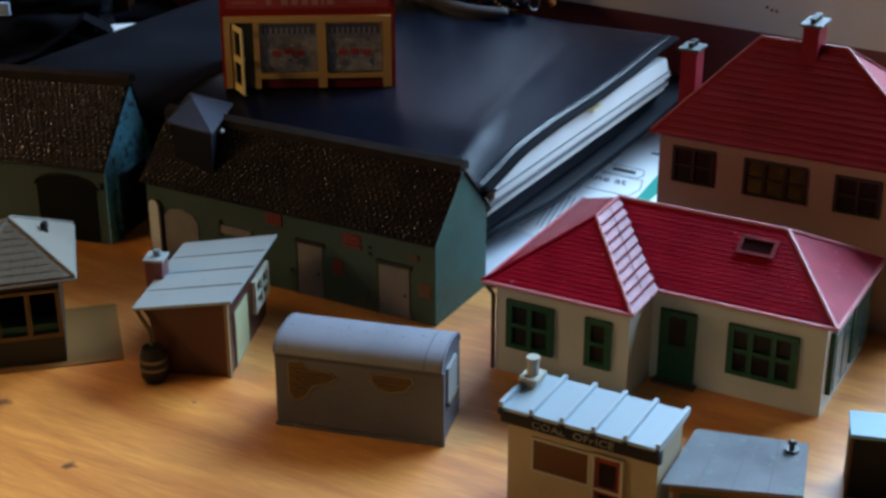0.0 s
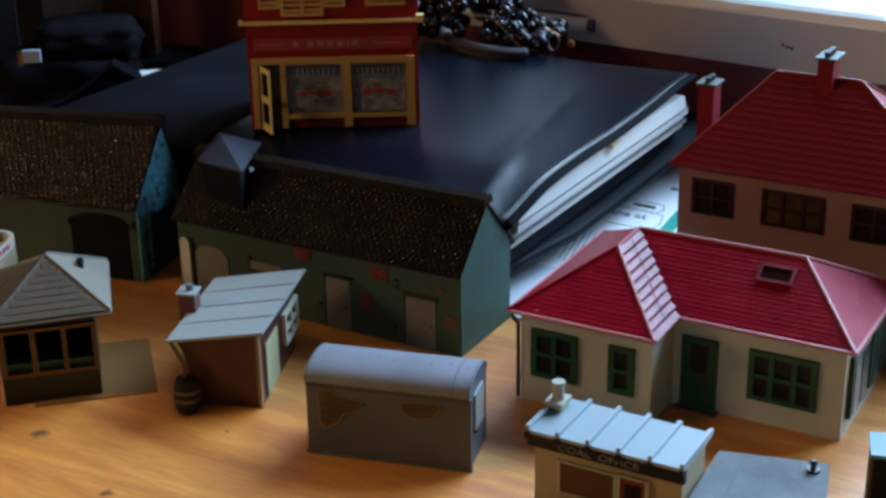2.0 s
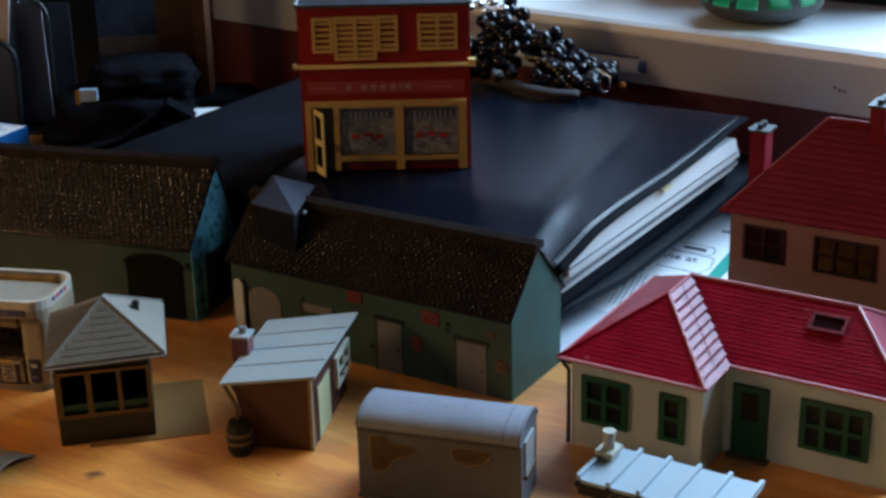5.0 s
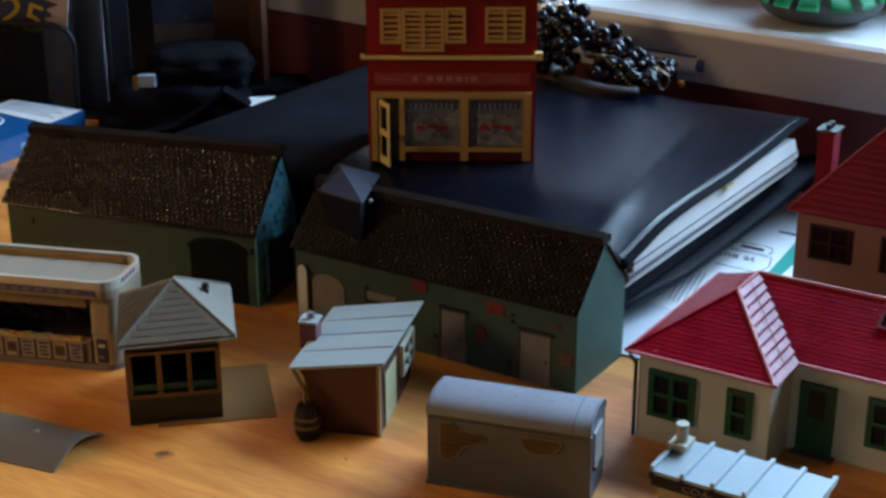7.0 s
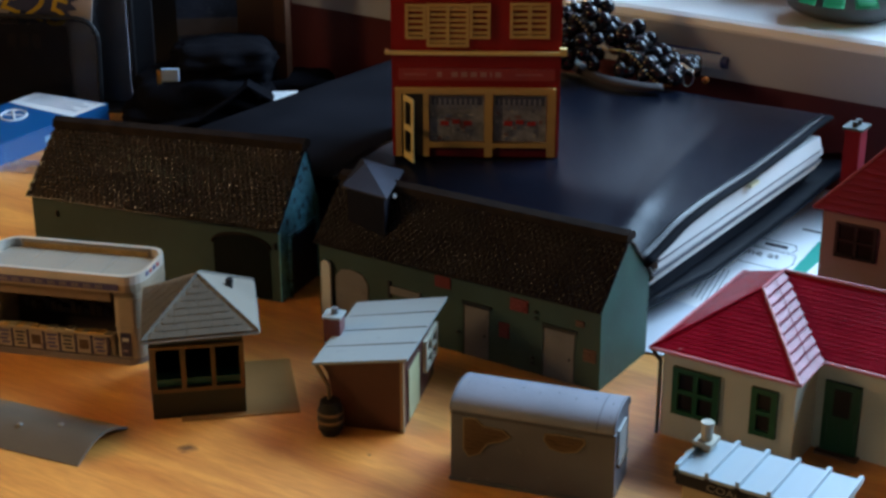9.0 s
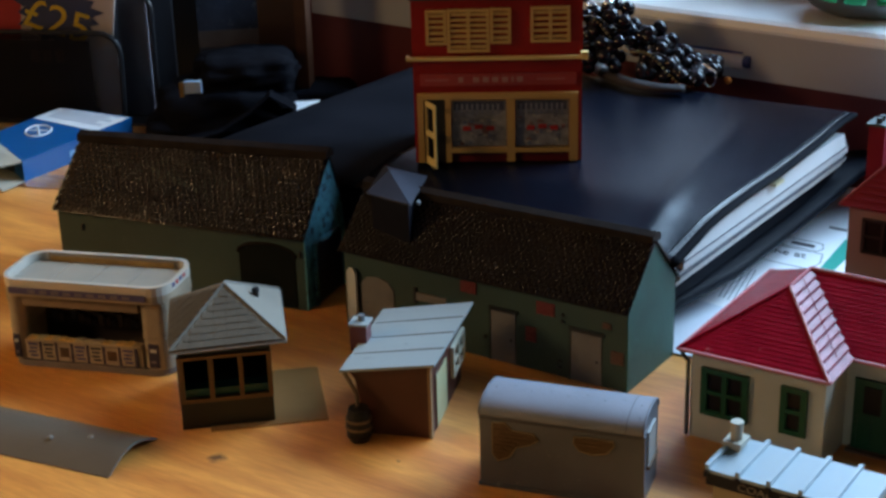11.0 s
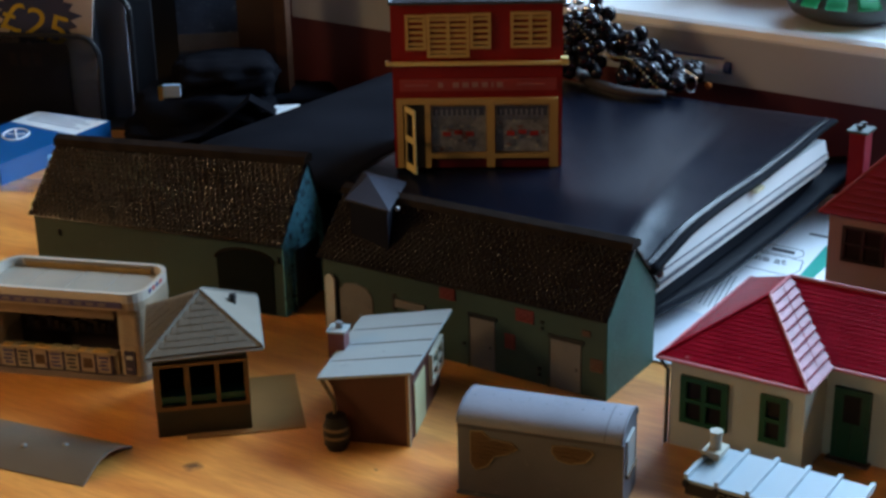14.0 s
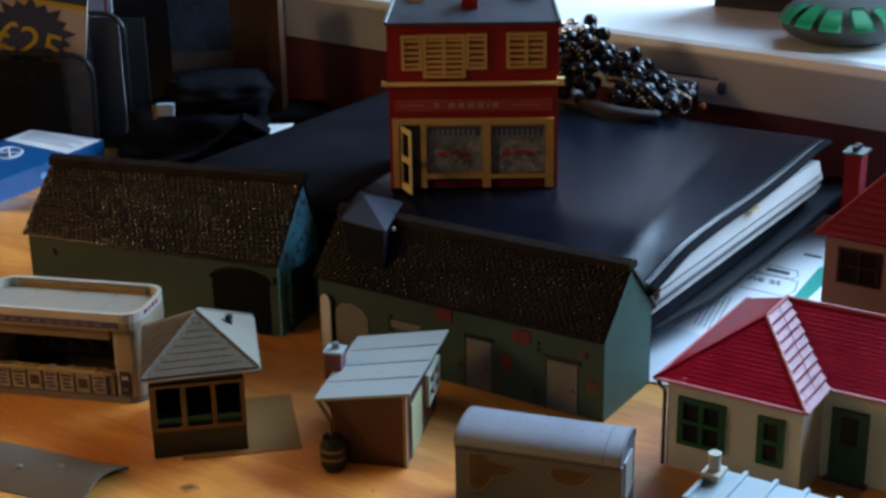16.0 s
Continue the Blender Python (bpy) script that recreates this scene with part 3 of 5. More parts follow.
    cyl(bm, 54.5, 19.2, 20.5, 21.1, 1.5, 1.4, 12)
    cyl(bm, 54.5, 19.2, 21.1, 22.8, 0.6, 0.6, 10)
    cyl(bm, 54.5, 19.2, 22.8, 23.6, 1.0, 0.5, 10)
    part("vent", bm, BLACK, aroof)

    def along(u0, u1, z0, z1, out0, out1):
        """A board on the annex front between two shares of its length."""
        dx, dy = 23.2, 6.6
        nx, ny = 0.27, -0.96
        pts = [(36.4 + dx * u + nx * q, 2.4 + dy * u + ny * q) for u, q in ((u0, out0), (u1, out0), (u1, out1), (u0, out1))]
        bm = bmesh.new()
        solid(bm, [(x, y, z0) for x, y in pts], [(x, y, z1) for x, y in pts])
        return bm

    part("doorway", along(0.08, 0.48, 0, 16.6, 0.0, 0.2), mat("dark_green_doors", (0.012, 0.045, 0.028), 0.45), annex)
    part("doorway", along(0.52, 0.94, 0, 16.6, 0.0, 0.2), mat("black_shed_mouth", (0.01, 0.01, 0.01), 0.6), annex)
    for u0, u1, z0, z1 in ((0.0, 1.0, 16.6, 18.0), (0.03, 0.08, 0, 16.6), (0.48, 0.52, 0, 16.6), (0.94, 0.99, 0, 16.6)):
        part("door_frame", along(u0, u1, z0, z1, 0.0, 0.45), FRAMEBROWN, annex)


build_coal_office()

o = thing("model_shed", 121.3, -16.5, 0.0, 16.5, (1.142, 1.674, 1.007), "small dark brown model shed with pale blue flat roof", "model building", "model buildings")
part("wall", boxm(0.4, 0.4, 0, 19.6, 7.6, 19.2), mat("very_dark_brown", (0.008, 0.006, 0.006), 0.6, spec=0.15), o)
part("roof", boxm(0, 0, 19.2, 20, 8, 20.4), BLUETOP, o, bevel=0.2)
part("corner_post", boxm(0.1, 0.1, 0, 0.9, 0.4, 19.2), HUTBROWN, o)


# ---- the grey corrugated hut ----
def build_grey_hut():
    o = thing("model_store_hut", -39.0, -58.4, 0.0, 14.2, (1.196, 1.626, 1.062), "blue grey model hut with curved roof and brick patches", "model building", "model buildings")
    L, D, he, hc = 43.2, 13.2, 22.9, 27.4
    arc = [(D / 2 - D / 2 * math.cos(math.pi * k / 30), he + (hc - he) * math.sin(math.pi * k / 30) ** 0.85) for k in range(31)]
    bm = bmesh.new()
    ring = [(0.0, 0.0), *arc, (D, 0.0)]
    solid(bm, [(0.3, y, z) for y, z in ring], [(L - 0.3, y, z) for y, z in ring])
    part("wall", bm, GREY, o)
    bm = bmesh.new()
    outer = [(D / 2 + (y - D / 2) * 1.03, z + 0.45) for y, z in arc]
    loop = outer + arc[::-1]
    solid(bm, [(0, y, z) for y, z in loop], [(L, y, z) for y, z in loop])
    roof = part("roof", bm, mat("light_blue_grey_roof", (0.19, 0.205, 0.25), 0.5, var=0.22, scale=260, bump=0.3, wear=((0.13, 0.14, 0.17), 0.63)), o)
    for x in (0.35, L - 4.6, L - 0.35):
        bm = bmesh.new()
        top = [(D / 2 + (y - D / 2) * 1.034, z + 0.55) for y, z in arc]
        loop = top + outer[::-1]
        solid(bm, [(x - 0.18, y, z) for y, z in loop], [(x + 0.18, y, z) for y, z in loop])
        part("roof_rib", bm, mat("grey_seam", (0.12, 0.13, 0.16), 0.5), roof)
    for k in range(9):
        bm = bmesh.new()
        ball(bm, 2.4 + k * (L - 4.8) / 8, 6.0 + 1.2 * (k % 2), hc + 0.3, 0.32, 8, 0.7)
        part("rivet", bm, GREY, roof)
    part("wall_joint", boxm(0.2, -0.14, he - 1.0, L - 0.2, 0.1, he - 0.5), mat("dark_joint", (0.045, 0.045, 0.055), 0.6), o)
    part("footing", boxm(-0.1, -0.35, 0, L + 0.2, 0.2, 1.1), GREY, o)
    # patches of exposed brick
    for cx, cz, out in ((9.0, 15.8, [(-5.2, 5.2), (-2.0, 5.6), (0.2, 3.4), (5.6, 3.2), (7.2, 1.4), (4.6, -0.6), (1.2, -1.8), (-0.8, -5.4), (-3.8, -7.0), (-5.2, -4.8)]),
                        (30.6, 17.6, [(-5.2, 2.4), (-1.5, 2.8), (4.8, 2.6), (5.2, 1.2), (3.2, -1.6), (-0.6, -2.6), (-3.8, -1.8), (-5.4, 0.4)])):
        bm = bmesh.new()
        pts = [(cx + u, -0.05, cz + w) for u, w in out]
        solid(bm, [(x, -0.22, z) for x, _, z in pts], [(x, 0.1, z) for x, _, z in pts])
        patch = part("brick_patch", bm, OCHRE, o, "ochre brown exposed brickwork with ragged edge")
        bm = bmesh.new()
        for k in range(len(pts)):
            p, q = pts[k], pts[(k + 1) % len(pts)]
            bar(bm, (p[0], -0.15, p[2]), (q[0], -0.15, q[2]), 0.22, 5)
        part("patch_rim", bm, mat("pale_ochre_edge", (0.20, 0.15, 0.075), 0.55), patch)
        zs = [p[2] for p in pts]
        r, row = cz - 6.4, 0
        while r < cz + 5:
            x = cx - 6 + (row % 2) * 1.3
            while x < cx + 7:
                inside = all(point_in(x + du, r + dw, [(p[0], p[2]) for p in pts]) for du, dw in ((0.1, 0.1), (2.1, 0.1), (2.1, 0.9), (0.1, 0.9)))
                if inside:
                    part("brick", boxm(x + 0.1, -0.42, r + 0.1, x + 2.2, -0.2, r + 0.95), OCHRE, patch)
                x += 2.5
            r += 1.25
            row += 1
    part("end_board", boxm(L - 0.3, -0.3, 0, L + 0.4, 0.6, he), GREY, o)
    part("end_window", boxm(L - 0.3, 3.4, 11.0, L + 0.3, 9.6, 21.5), mat("pale_end_window", (0.26, 0.28, 0.28), 0.3), o)
    part("end_sill", boxm(L - 0.3, 3.0, 10.0, L + 0.8, 10.0, 11.0), OCHRE, o)


def point_in(x, z, poly):
    inside = False
    for (x0, z0), (x1, z1) in zip(poly, poly[1:] + poly[:1]):
        if (z0 > z) != (z1 > z) and x < (x1 - x0) * (z - z0) / (z1 - z0) + x0:
            inside = not inside
    return inside


build_grey_hut()


# ---- the brown hut with the water butt ----
def build_brown_hut():
    o = thing("model_lamp_hut", -95.9, -52.1, 0.0, 20.7, (1.178, 1.711, 1.088), "brown model hut with pale sloping roof and water butt", "model building", "model buildings")
    zl, zr = 20.9, 24.6
    bm = bmesh.new()
    solid(bm, [(6.2, 0, 0), (24.9, 0, 0), (24.9, 0, zr - 0.4), (1.4, 0, zl + 0.2), (3.4, 0, zl - 3)], [(6.2, 27, 0), (24.9, 27, 0), (24.9, 27, zr - 0.4), (1.4, 27, zl + 0.2), (3.4, 27, zl - 3)])
    part("wall", bm, HUTBROWN, o)
    bm = bmesh.new()
    pts = [(-0.6, -1.0, zl + 0.6), (26.8, -1.0, zr + 1.1), (28.4, 29.4, zr + 1.4), (0.4, 28.6, zl + 0.9)]
    slab(bm, pts, 0.9)
    roof = part("roof", bm, ASBESTOS, o)
    for k in (1, 2, 3):
        s = k / 4
        a, b = V3(pts[0]).lerp(V3(pts[3]), s), V3(pts[1]).lerp(V3(pts[2]), s)
        bm = bmesh.new()
        bar(bm, a + Vector((0.8, 0, 0.02)), b + Vector((-0.2, 0, 0.02)), 0.2, 5)
        part("roof_seam", bm, mat("dark_seam", (0.10, 0.10, 0.10), 0.6), roof)
    st = part("chimney", boxm(-2.5, 11.2, 19.0, 2.4, 14.8, 27.6), mat("purple_red_brick", (0.10, 0.022, 0.026), 0.5), o)
    part("chimney_cap", boxm(-2.9, 10.9, 27.6, 2.8, 15.1, 28.3), ASBESTOS, st)
    bm = bmesh.new()
    cyl(bm, 0.2, 13.2, 28.3, 30.2, 1.15, 1.0, 12)
    part("chimney_pot", bm, mat("dull_grey_pot", (0.14, 0.15, 0.16), 0.5), st)
    door = part("door", boxm(24.9, 4.6, 0.4, 25.3, 13.2, 17.6), PALEGREEN, o)
    part("door_frame", boxm(24.8, 3.8, 0, 25.1, 14.0, 18.4), HUTBROWN, door)
    part("corner_post", boxm(24.4, -0.3, 0, 25.3, 0.9, zr - 0.6), mat("tan_corner", (0.24, 0.16, 0.08), 0.5), o)
    w = bmesh.new()
    pierced(w, [17.6, 18.8, 22.4, 23.3, 26.8, 28.0], [7.0, 8.4, 11.6, 12.4, 16.4, 17.8], lambda i, j: i in (1, 3) and j in (1, 3), 24.9, 26.0, lambda u, t, z: (t, u, z))
    win = part("window", w, mat("ivory_frame", (0.60, 0.60, 0.48), 0.4), o)
    part("pane", boxm(24.95, 18.6, 8.2, 25.2, 27.0, 16.8), mat("dark_green_pane", (0.01, 0.04, 0.03), 0.2), win)
    b = bmesh.new()
    prof = [(2.7, 0), (3.3, 1.6), (3.75, 4.4), (3.7, 6.6), (3.3, 9.0), (2.8, 11.0)]
    cx, cy = 5.2, -2.9
    for (r0, h0), (r1, h1) in zip(prof, prof[1:]):
        cyl(b, cx, cy, h0, h1, r0, r1, 18)
    butt = part("water_butt", b, BARREL, o, "dark wooden water butt with tan hoops")
    for h, r in ((1.8, 3.62), (4.4, 3.9), (7.0, 3.8)):
        b = bmesh.new()
        cyl(b, cx, cy, h, h + 0.8, r, r, 18)
        part("hoop", b, BRASS if h > 4 else BARREL, butt)
    b = bmesh.new()
    for p, q in (((0.6, -0.8, zl), (2.3, -1.2, 18.0)), ((2.3, -1.2, 18.0), (4.3, -1.8, 14.9)), ((4.3, -1.8, 14.9), (4.7, -2.2, 10.0))):
        bar(b, p, q, 0.55, 7)
    part("downpipe", b, BRASS, o)


build_brown_hut()


# ---- the signal box ----
def build_signal_box():
    o = thing("model_signal_box", -144.0, -79.9, 0.0, 43.0, (1.225, 1.837, 1.129), "green model signal box with grey tiled hipped roof", "model building", "model buildings")
    W, D, ze = 25.4, 22.0, 26.6
    part("base_wall", boxm(0, 0, 0, W, D, 9.6), SIGGREEN, o, bevel=0.2)
    part("upper_band", boxm(0.2, 0.2, 23.2, W - 0.2, D, ze), SIGGREEN, o)
    part("back_wall", boxm(0.3, D - 0.8, 9.6, W - 0.3, D, 23.2), SIGGREEN, o)
    part("inner_ledge", boxm(0.8, 0.7, 9.6, W - 0.8, 4.0, 12.3), TEALFLOOR, o, "teal ledge inside the windows")
    part("side_wall", boxm(W - 0.7, 0.7, 9.6, W - 0.1, D - 0.8, 23.2), SIGGREEN, o)
    part("side_wall", boxm(0.1, 0.7, 9.6, 0.7, D - 0.8, 23.2), SIGGREEN, o)
    bm = bmesh.new()
    pierced(bm, [-0.1, 1.6, 8.2, 9.6, 16.4, 17.6, 24.2, W + 0.1], [8.8, 10.0, 22.8, 23.8], lambda i, j: i % 2 == 1 and j == 1, -0.5, 0.6, lambda u, t, w: (u, t, w))
    part("window_frame", bm, FRAMEBROWN, o)
    for y0, y1 in ((0.8, 1.8), (10, 11.4), (D - 2.0, D - 0.8)):
        part("side_post", boxm(W - 0.9, y0, 9.6, W, y1, 23.2), FRAMEBROWN, o)
        part("side_post", boxm(0, y0, 9.6, 0.9, y1, 23.2), FRAMEBROWN, o)
    z0, zr = ze + 0.7, 39.0
    A, B, C, Dd = (-1.6, -1.6, z0), (29.8, -0.6, z0), (30.2, 23.4, z0), (-1.6, 23.2, z0)
    P, Q = (14.2, 10.9, zr), (14.8, 11.6, zr)
    bm = bmesh.new()
    slab(bm, [A, B, C, Dd], 1.1)
    roof = part("roof", bm, SIGROOF, o, bevel=0.2)
    for p, q in ((A, B), (B, C), (C, Dd), (Dd, A)):
        bm = bmesh.new()
        bar(bm, V3(p) - Vector((0, 0, 0.9)), V3(q) - Vector((0, 0, 0.9)), 0.42, 6)
        part("gutter", bm, mat("pale_grey_gutter", (0.20, 0.19, 0.165), 0.45), roof)
    for a, b, c, d in ((A, B, P, P), (B, C, Q, P), (C, Dd, P, Q), (Dd, A, P, P)):
        courses(roof, a, b, c, d, 1, 0.05, mat("pale_tile_bed", (0.17, 0.15, 0.115), 0.6), "roof_face")
    for a, b, c in ((A, B, P), (Dd, A, P)):
        a, b, c = V3(a), V3(b), V3(c)
        ux = (b - a).normalized()
        h = (c - a) - ux * (c - a).dot(ux)
        hl, uy = h.length, h.normalized()
        nn = ux.cross(uy)
        nn = nn if nn.z > 0 else -nn
        n = 9
        for r in range(n):
            y0, y1 = hl * r / n + 0.12, hl * (r + 1) / n - 0.05
            left = (c - a).dot(ux) * (y1 / hl) + 0.5
            right = (b - a).length - ((b - a).length - (c - a).dot(ux)) * (y1 / hl) - 0.5
            x = left - (r % 2) * 1.65
            while x < right:
                x0, x1 = max(x + 0.08, left), min(x + 3.22, right)
                if x1 - x0 > 0.6:
                    bm = bmesh.new()
                    lift = random.uniform(0, 0.08)
                    pts = [a + ux * u + uy * v + nn * 0.02 for u, v in ((x0, y0), (x1, y0), (x1, y1), (x0, y1))]
                    top = [p + nn * ((0.20 if k < 2 else 0.07) + lift) for k, p in enumerate(pts)]
                    solid(bm, pts, top)
                    part("tile", bm, SIGROOF, roof)
                x += 3.3
    bm = bmesh.new()
    for p, q in ((A, P), (B, P), (P, Q), (Q, C)):
        bar(bm, V3(p) + Vector((0, 0, 0.2)), V3(q) + Vector((0, 0, 0.2)), 0.32, 6)
    part("ridge_cap", bm, SIGROOF, roof)
    bm = bmesh.new()
    cyl(bm, 23.0, 12.9, 30.5, 34.4, 0.9, 0.9, 12)
    cyl(bm, 23.0, 12.9, 34.4, 35.4, 1.25, 0.9, 12)
    part("stove_pipe", bm, BLACK, roof)


build_signal_box()
bm = bmesh.new()
pts = [(-164.2, -45.5, 0.45), (-135.0, -18.3, 0.45), (-105.8, -48.9, 0.45), (-135.0, -76.0, 0.45)]
slab(bm, pts, 0.4)
card = part("base_card", bm, TAN)
tagged(card, "tan card base lying flat on the pine table", "card")


# ---- the kiosk ----
def rounded(x0, y0, x1, y1, r, n=6):
    out = []
    for cx, cy, a0 in ((x1 - r, y0 + r, -90), (x1 - r, y1 - r, 0), (x0 + r, y1 - r, 90), (x0 + r, y0 + r, 180)):
        for k in range(n + 1):
            a = radians(a0 + 90 * k / n)
            out.append((cx + r * math.cos(a), cy + r * math.sin(a)))
    return out


def ring_wall(bm, outer, inner, z0, z1):
    n = len(outer)
    vs = [[bm.verts.new((x, y, z)) for x, y in loop] for loop in (outer, inner) for z in (z0, z1)]
    for i in range(n):
        j = (i + 1) % n
        bm.faces.new((vs[0][i], vs[0][j], vs[1][j], vs[1][i]))
        bm.faces.new((vs[2][j], vs[2][i], vs[3][i], vs[3][j]))
        bm.faces.new((vs[1][i], vs[1][j], vs[3][j], vs[3][i]))
        bm.faces.new((vs[0][j], vs[0][i], vs[2][i], vs[2][j]))


def build_kiosk():
    o = thing("model_bookstall", -236.0, -73.7, 0.0, 20.3, (1.290, 1.625, 1.121), "cream model bookstall with rounded ends and poster panels", "model building", "model buildings")
    W, D = 49.6, 17.0
    K = mat("aged_cream_plastic", (0.31, 0.245, 0.17), 0.5, var=0.22, scale=420, wear=((0.20, 0.14, 0.08), 0.62))
    bm = bmesh.new()
    ring = rounded(-0.4, -0.4, W + 0.6, D + 0.6, 5.6)
    solid(bm, [(x, y, 0) for x, y in ring], [(x, y, 2.2) for x, y in ring])
    part("plinth", bm, mat("grey_brown_plinth", (0.16, 0.13, 0.12), 0.5), o)
    bm = bmesh.new()
    box(bm, 5.6, 0.4, 2.2, W - 8.6, 1.6, 9.4)
    part("counter_front", bm, K, o)
    for x0, x1 in ((0.0, 5.6), (W - 8.6, W)):
        bm = bmesh.new()
        loop = rounded(x0, 0.2, x1, D - 0.3, 2.7)
        solid(bm, [(x, y, 2.2) for x, y in loop], [(x, y, 25.6) for x, y in loop])
        end = part("end_pillar", bm, K, o)
        for z in (12.6, 22.8, 24.2):
            bm = bmesh.new()
            loop = rounded(x0 - 0.2, 0.0, x1 + 0.2, D - 0.1, 2.8)
            solid(bm, [(x, y, z) for x, y in loop], [(x, y, z + 0.6) for x, y in loop])
            part("moulding", bm, K, end)
        w = x1 - x0
        poster = part("poster", boxm(x0 + 0.26 * w, -0.05, 2.8, x0 + 0.62 * w, 0.2, 11.0), mat("deep_navy_print", (0.014, 0.013, 0.04), 0.5), end, "dark navy poster on the rounded end")
        part("lettering_bar", boxm(x0 + 0.33 * w, -0.12, 8.2, x0 + 0.55 * w, -0.05, 9.4), PAPEREDGE, poster)
        part("lettering_bar", boxm(x0 + 0.33 * w, -0.12, 4.4, x0 + 0.5 * w, -0.05, 5.2), mat("dull_lilac_print", (0.16, 0.13, 0.16), 0.5), poster)
    part("back_wall", boxm(5.6, 10.0, 2.2, W - 8.6, 11.4, 25.0), mat("dark_shelves", (0.035, 0.022, 0.02), 0.5), o)
    counter = part("counter", boxm(5.6, -0.6, 9.4, W - 8.6, 2.0, 10.0), K, o)
    x = 6.4
    while x < W - 11.5:
        w = random.uniform(1.6, 2.6)
        part("newspaper", boxm(x, -0.5, 10.0, x + w, random.uniform(1.0, 1.8), 10.0 + random.uniform(0.3, 0.9)), SHOPYELLOW if random.random() < 0.6 else BUFF, counter)
        x += w + 0.4
    for z0, z1, m in ((21.6, 25.6, mat("brown_lintel", (0.20, 0.14, 0.085), 0.5, var=0.2)), (25.2, 25.7, mat("ochre_lintel_line", (0.34, 0.20, 0.05), 0.45))):
        part("lintel", boxm(5.6, -0.5 if z1 > 25.6 and z0 > 25 else 0.3, z0, W - 8.6, 1.6, z1), m, o)
    for k in range(14):
        part("shelf_item", boxm(6.6 + k * 2.05, 8.6, 10.4, 8.2 + k * 2.05, 10.0, 12.4 + 3.0 * ((k * 5) % 7) / 7), mat("dim_goods_%d" % (k % 3), ((0.05, 0.03, 0.025), (0.035, 0.03, 0.045), (0.07, 0.045, 0.03))[k % 3], 0.5), o)
    x = 5.2
    k = 0
    while x < W - 11.5:
        p = part("poster_panel", boxm(x, 0.05, 2.6, x + 4.3, 0.4, 8.9), mat("aged_poster", (0.36, 0.29, 0.21), 0.6, var=0.3, scale=900, wear=((0.16, 0.10, 0.09), 0.55)) if k % 3 != 1 else BUFF, o, "small printed poster panel")
        inkm = (PRINTBLUE, INK, OCHRE)[k % 3]
        if k % 3 == 2:
            part("print", boxm(x + 0.8, -0.05, 4.0, x + 3.6, 0.05, 7.4), inkm, p)
        else:
            for q, (z, u0, u1) in enumerate(((7.6, 0.7, 3.7), (6.2, 1.0, 3.4), (4.8, 0.7, 3.2), (3.5, 1.2, 3.6))):
                part("print", boxm(x + u0, -0.05, z, x + u1, 0.05, z + 0.7), inkm, p)
        part("panel_frame", boxm(x + 4.2, -0.02, 2.4, x + 5.0, 0.4, 9.2), mat("dark_purple_frame", (0.03, 0.022, 0.045), 0.5), o)
        x += 4.9
        k += 1
    bm = bmesh.new()
    loop = rounded(-0.8, -1.0, W + 0.8, D + 0.4, 5.4)
    solid(bm, [(x, y, 25.6) for x, y in loop], [(x, y, 28.2) for x, y in loop])
    canopy = part("canopy", bm, K, o)
    bm = bmesh.new()
    ring_wall(bm, loop, rounded(0.3, 0.1, W - 0.3, D - 0.7, 4.6), 28.2, 31.4)
    rim = part("parapet", bm, mat("pale_cream_rim", (0.48, 0.43, 0.36), 0.4, var=0.08), canopy)
    part("inner_face", boxm(4.6, D - 1.0, 28.4, W - 4.6, D - 0.72, 31.2), mat("tan_inner_face", (0.22, 0.18, 0.13), 0.5, var=0.2), canopy)
    part("inner_strip", boxm(5.4, D - 1.3, 28.5, W - 5.4, D - 1.0, 30.3), mat("ochre_strip", (0.28, 0.16, 0.035), 0.45, var=0.4, scale=900), canopy, "ochre band on the inner face of the parapet")
    part("name_board", boxm(3, -1.3, 26.6, W - 5, -1.0, 28.6), PRINTBLUE, canopy, "dark purple board with unreadable lettering")
    for k in range(9):
        part("lettering_bar", boxm(9 + k * 3.6, -1.42, 27.1, 11.2 + k * 3.6, -1.3, 28.1), mat("dull_lilac_print", (0.16, 0.13, 0.16), 0.5), canopy)
    for k in range(4):
        part("lettering_bar", boxm(W + 0.7, 3.6 + k * 1.9, 29.4, W + 0.92, 4.8 + k * 1.9, 30.8), PRINTRED if k % 2 else PRINTBLUE, canopy)
    for k in range(4):
        part("roof_panel", boxm(1.2 + k * 11.8, 1.0, 28.2, 12.6 + k * 11.8 - 0.3, D - 1.6, 28.6), mat("pale_grey_panel", (0.30, 0.28, 0.235), 0.45, var=0.12, wear=((0.20, 0.13, 0.05), 0.64)), canopy)


build_kiosk()

# a loose curved roof lying on the table
o = thing("loose_curved_roof", -142.2, -116.6, 0.0, 10.0, (1.210, 1.402, 0.934), "loose grey curved model roof lying on the table", "model roof", "model buildings")
bm = bmesh.new()
n, Wd, rise = 16, 20.0, 5.2
outer = [(Wd * k / n, 0.3 + rise * math.sin(math.pi * k / n)) for k in range(n + 1)]
inner = [(y, max(0.0, z - 0.9)) for y, z in outer]
loop = outer + inner[::-1]
solid(bm, [(-62, y, z) for y, z in loop], [(0.1 * 0, y, z) for y, z in loop])
part("roof_shell", bm, mat("warm_grey_plastic", (0.125, 0.105, 0.080), 0.42, var=0.12), o)
for x, y in ((-13, 9.5), (-24, 6.5)):
    bm = bmesh.new()
    ball(bm, x, y, 0.3 + rise * math.sin(math.pi * y / Wd), 0.9, 10, 0.8)
    part("roof_vent", bm, mat("pale_vent", (0.24, 0.24, 0.22), 0.4), o)


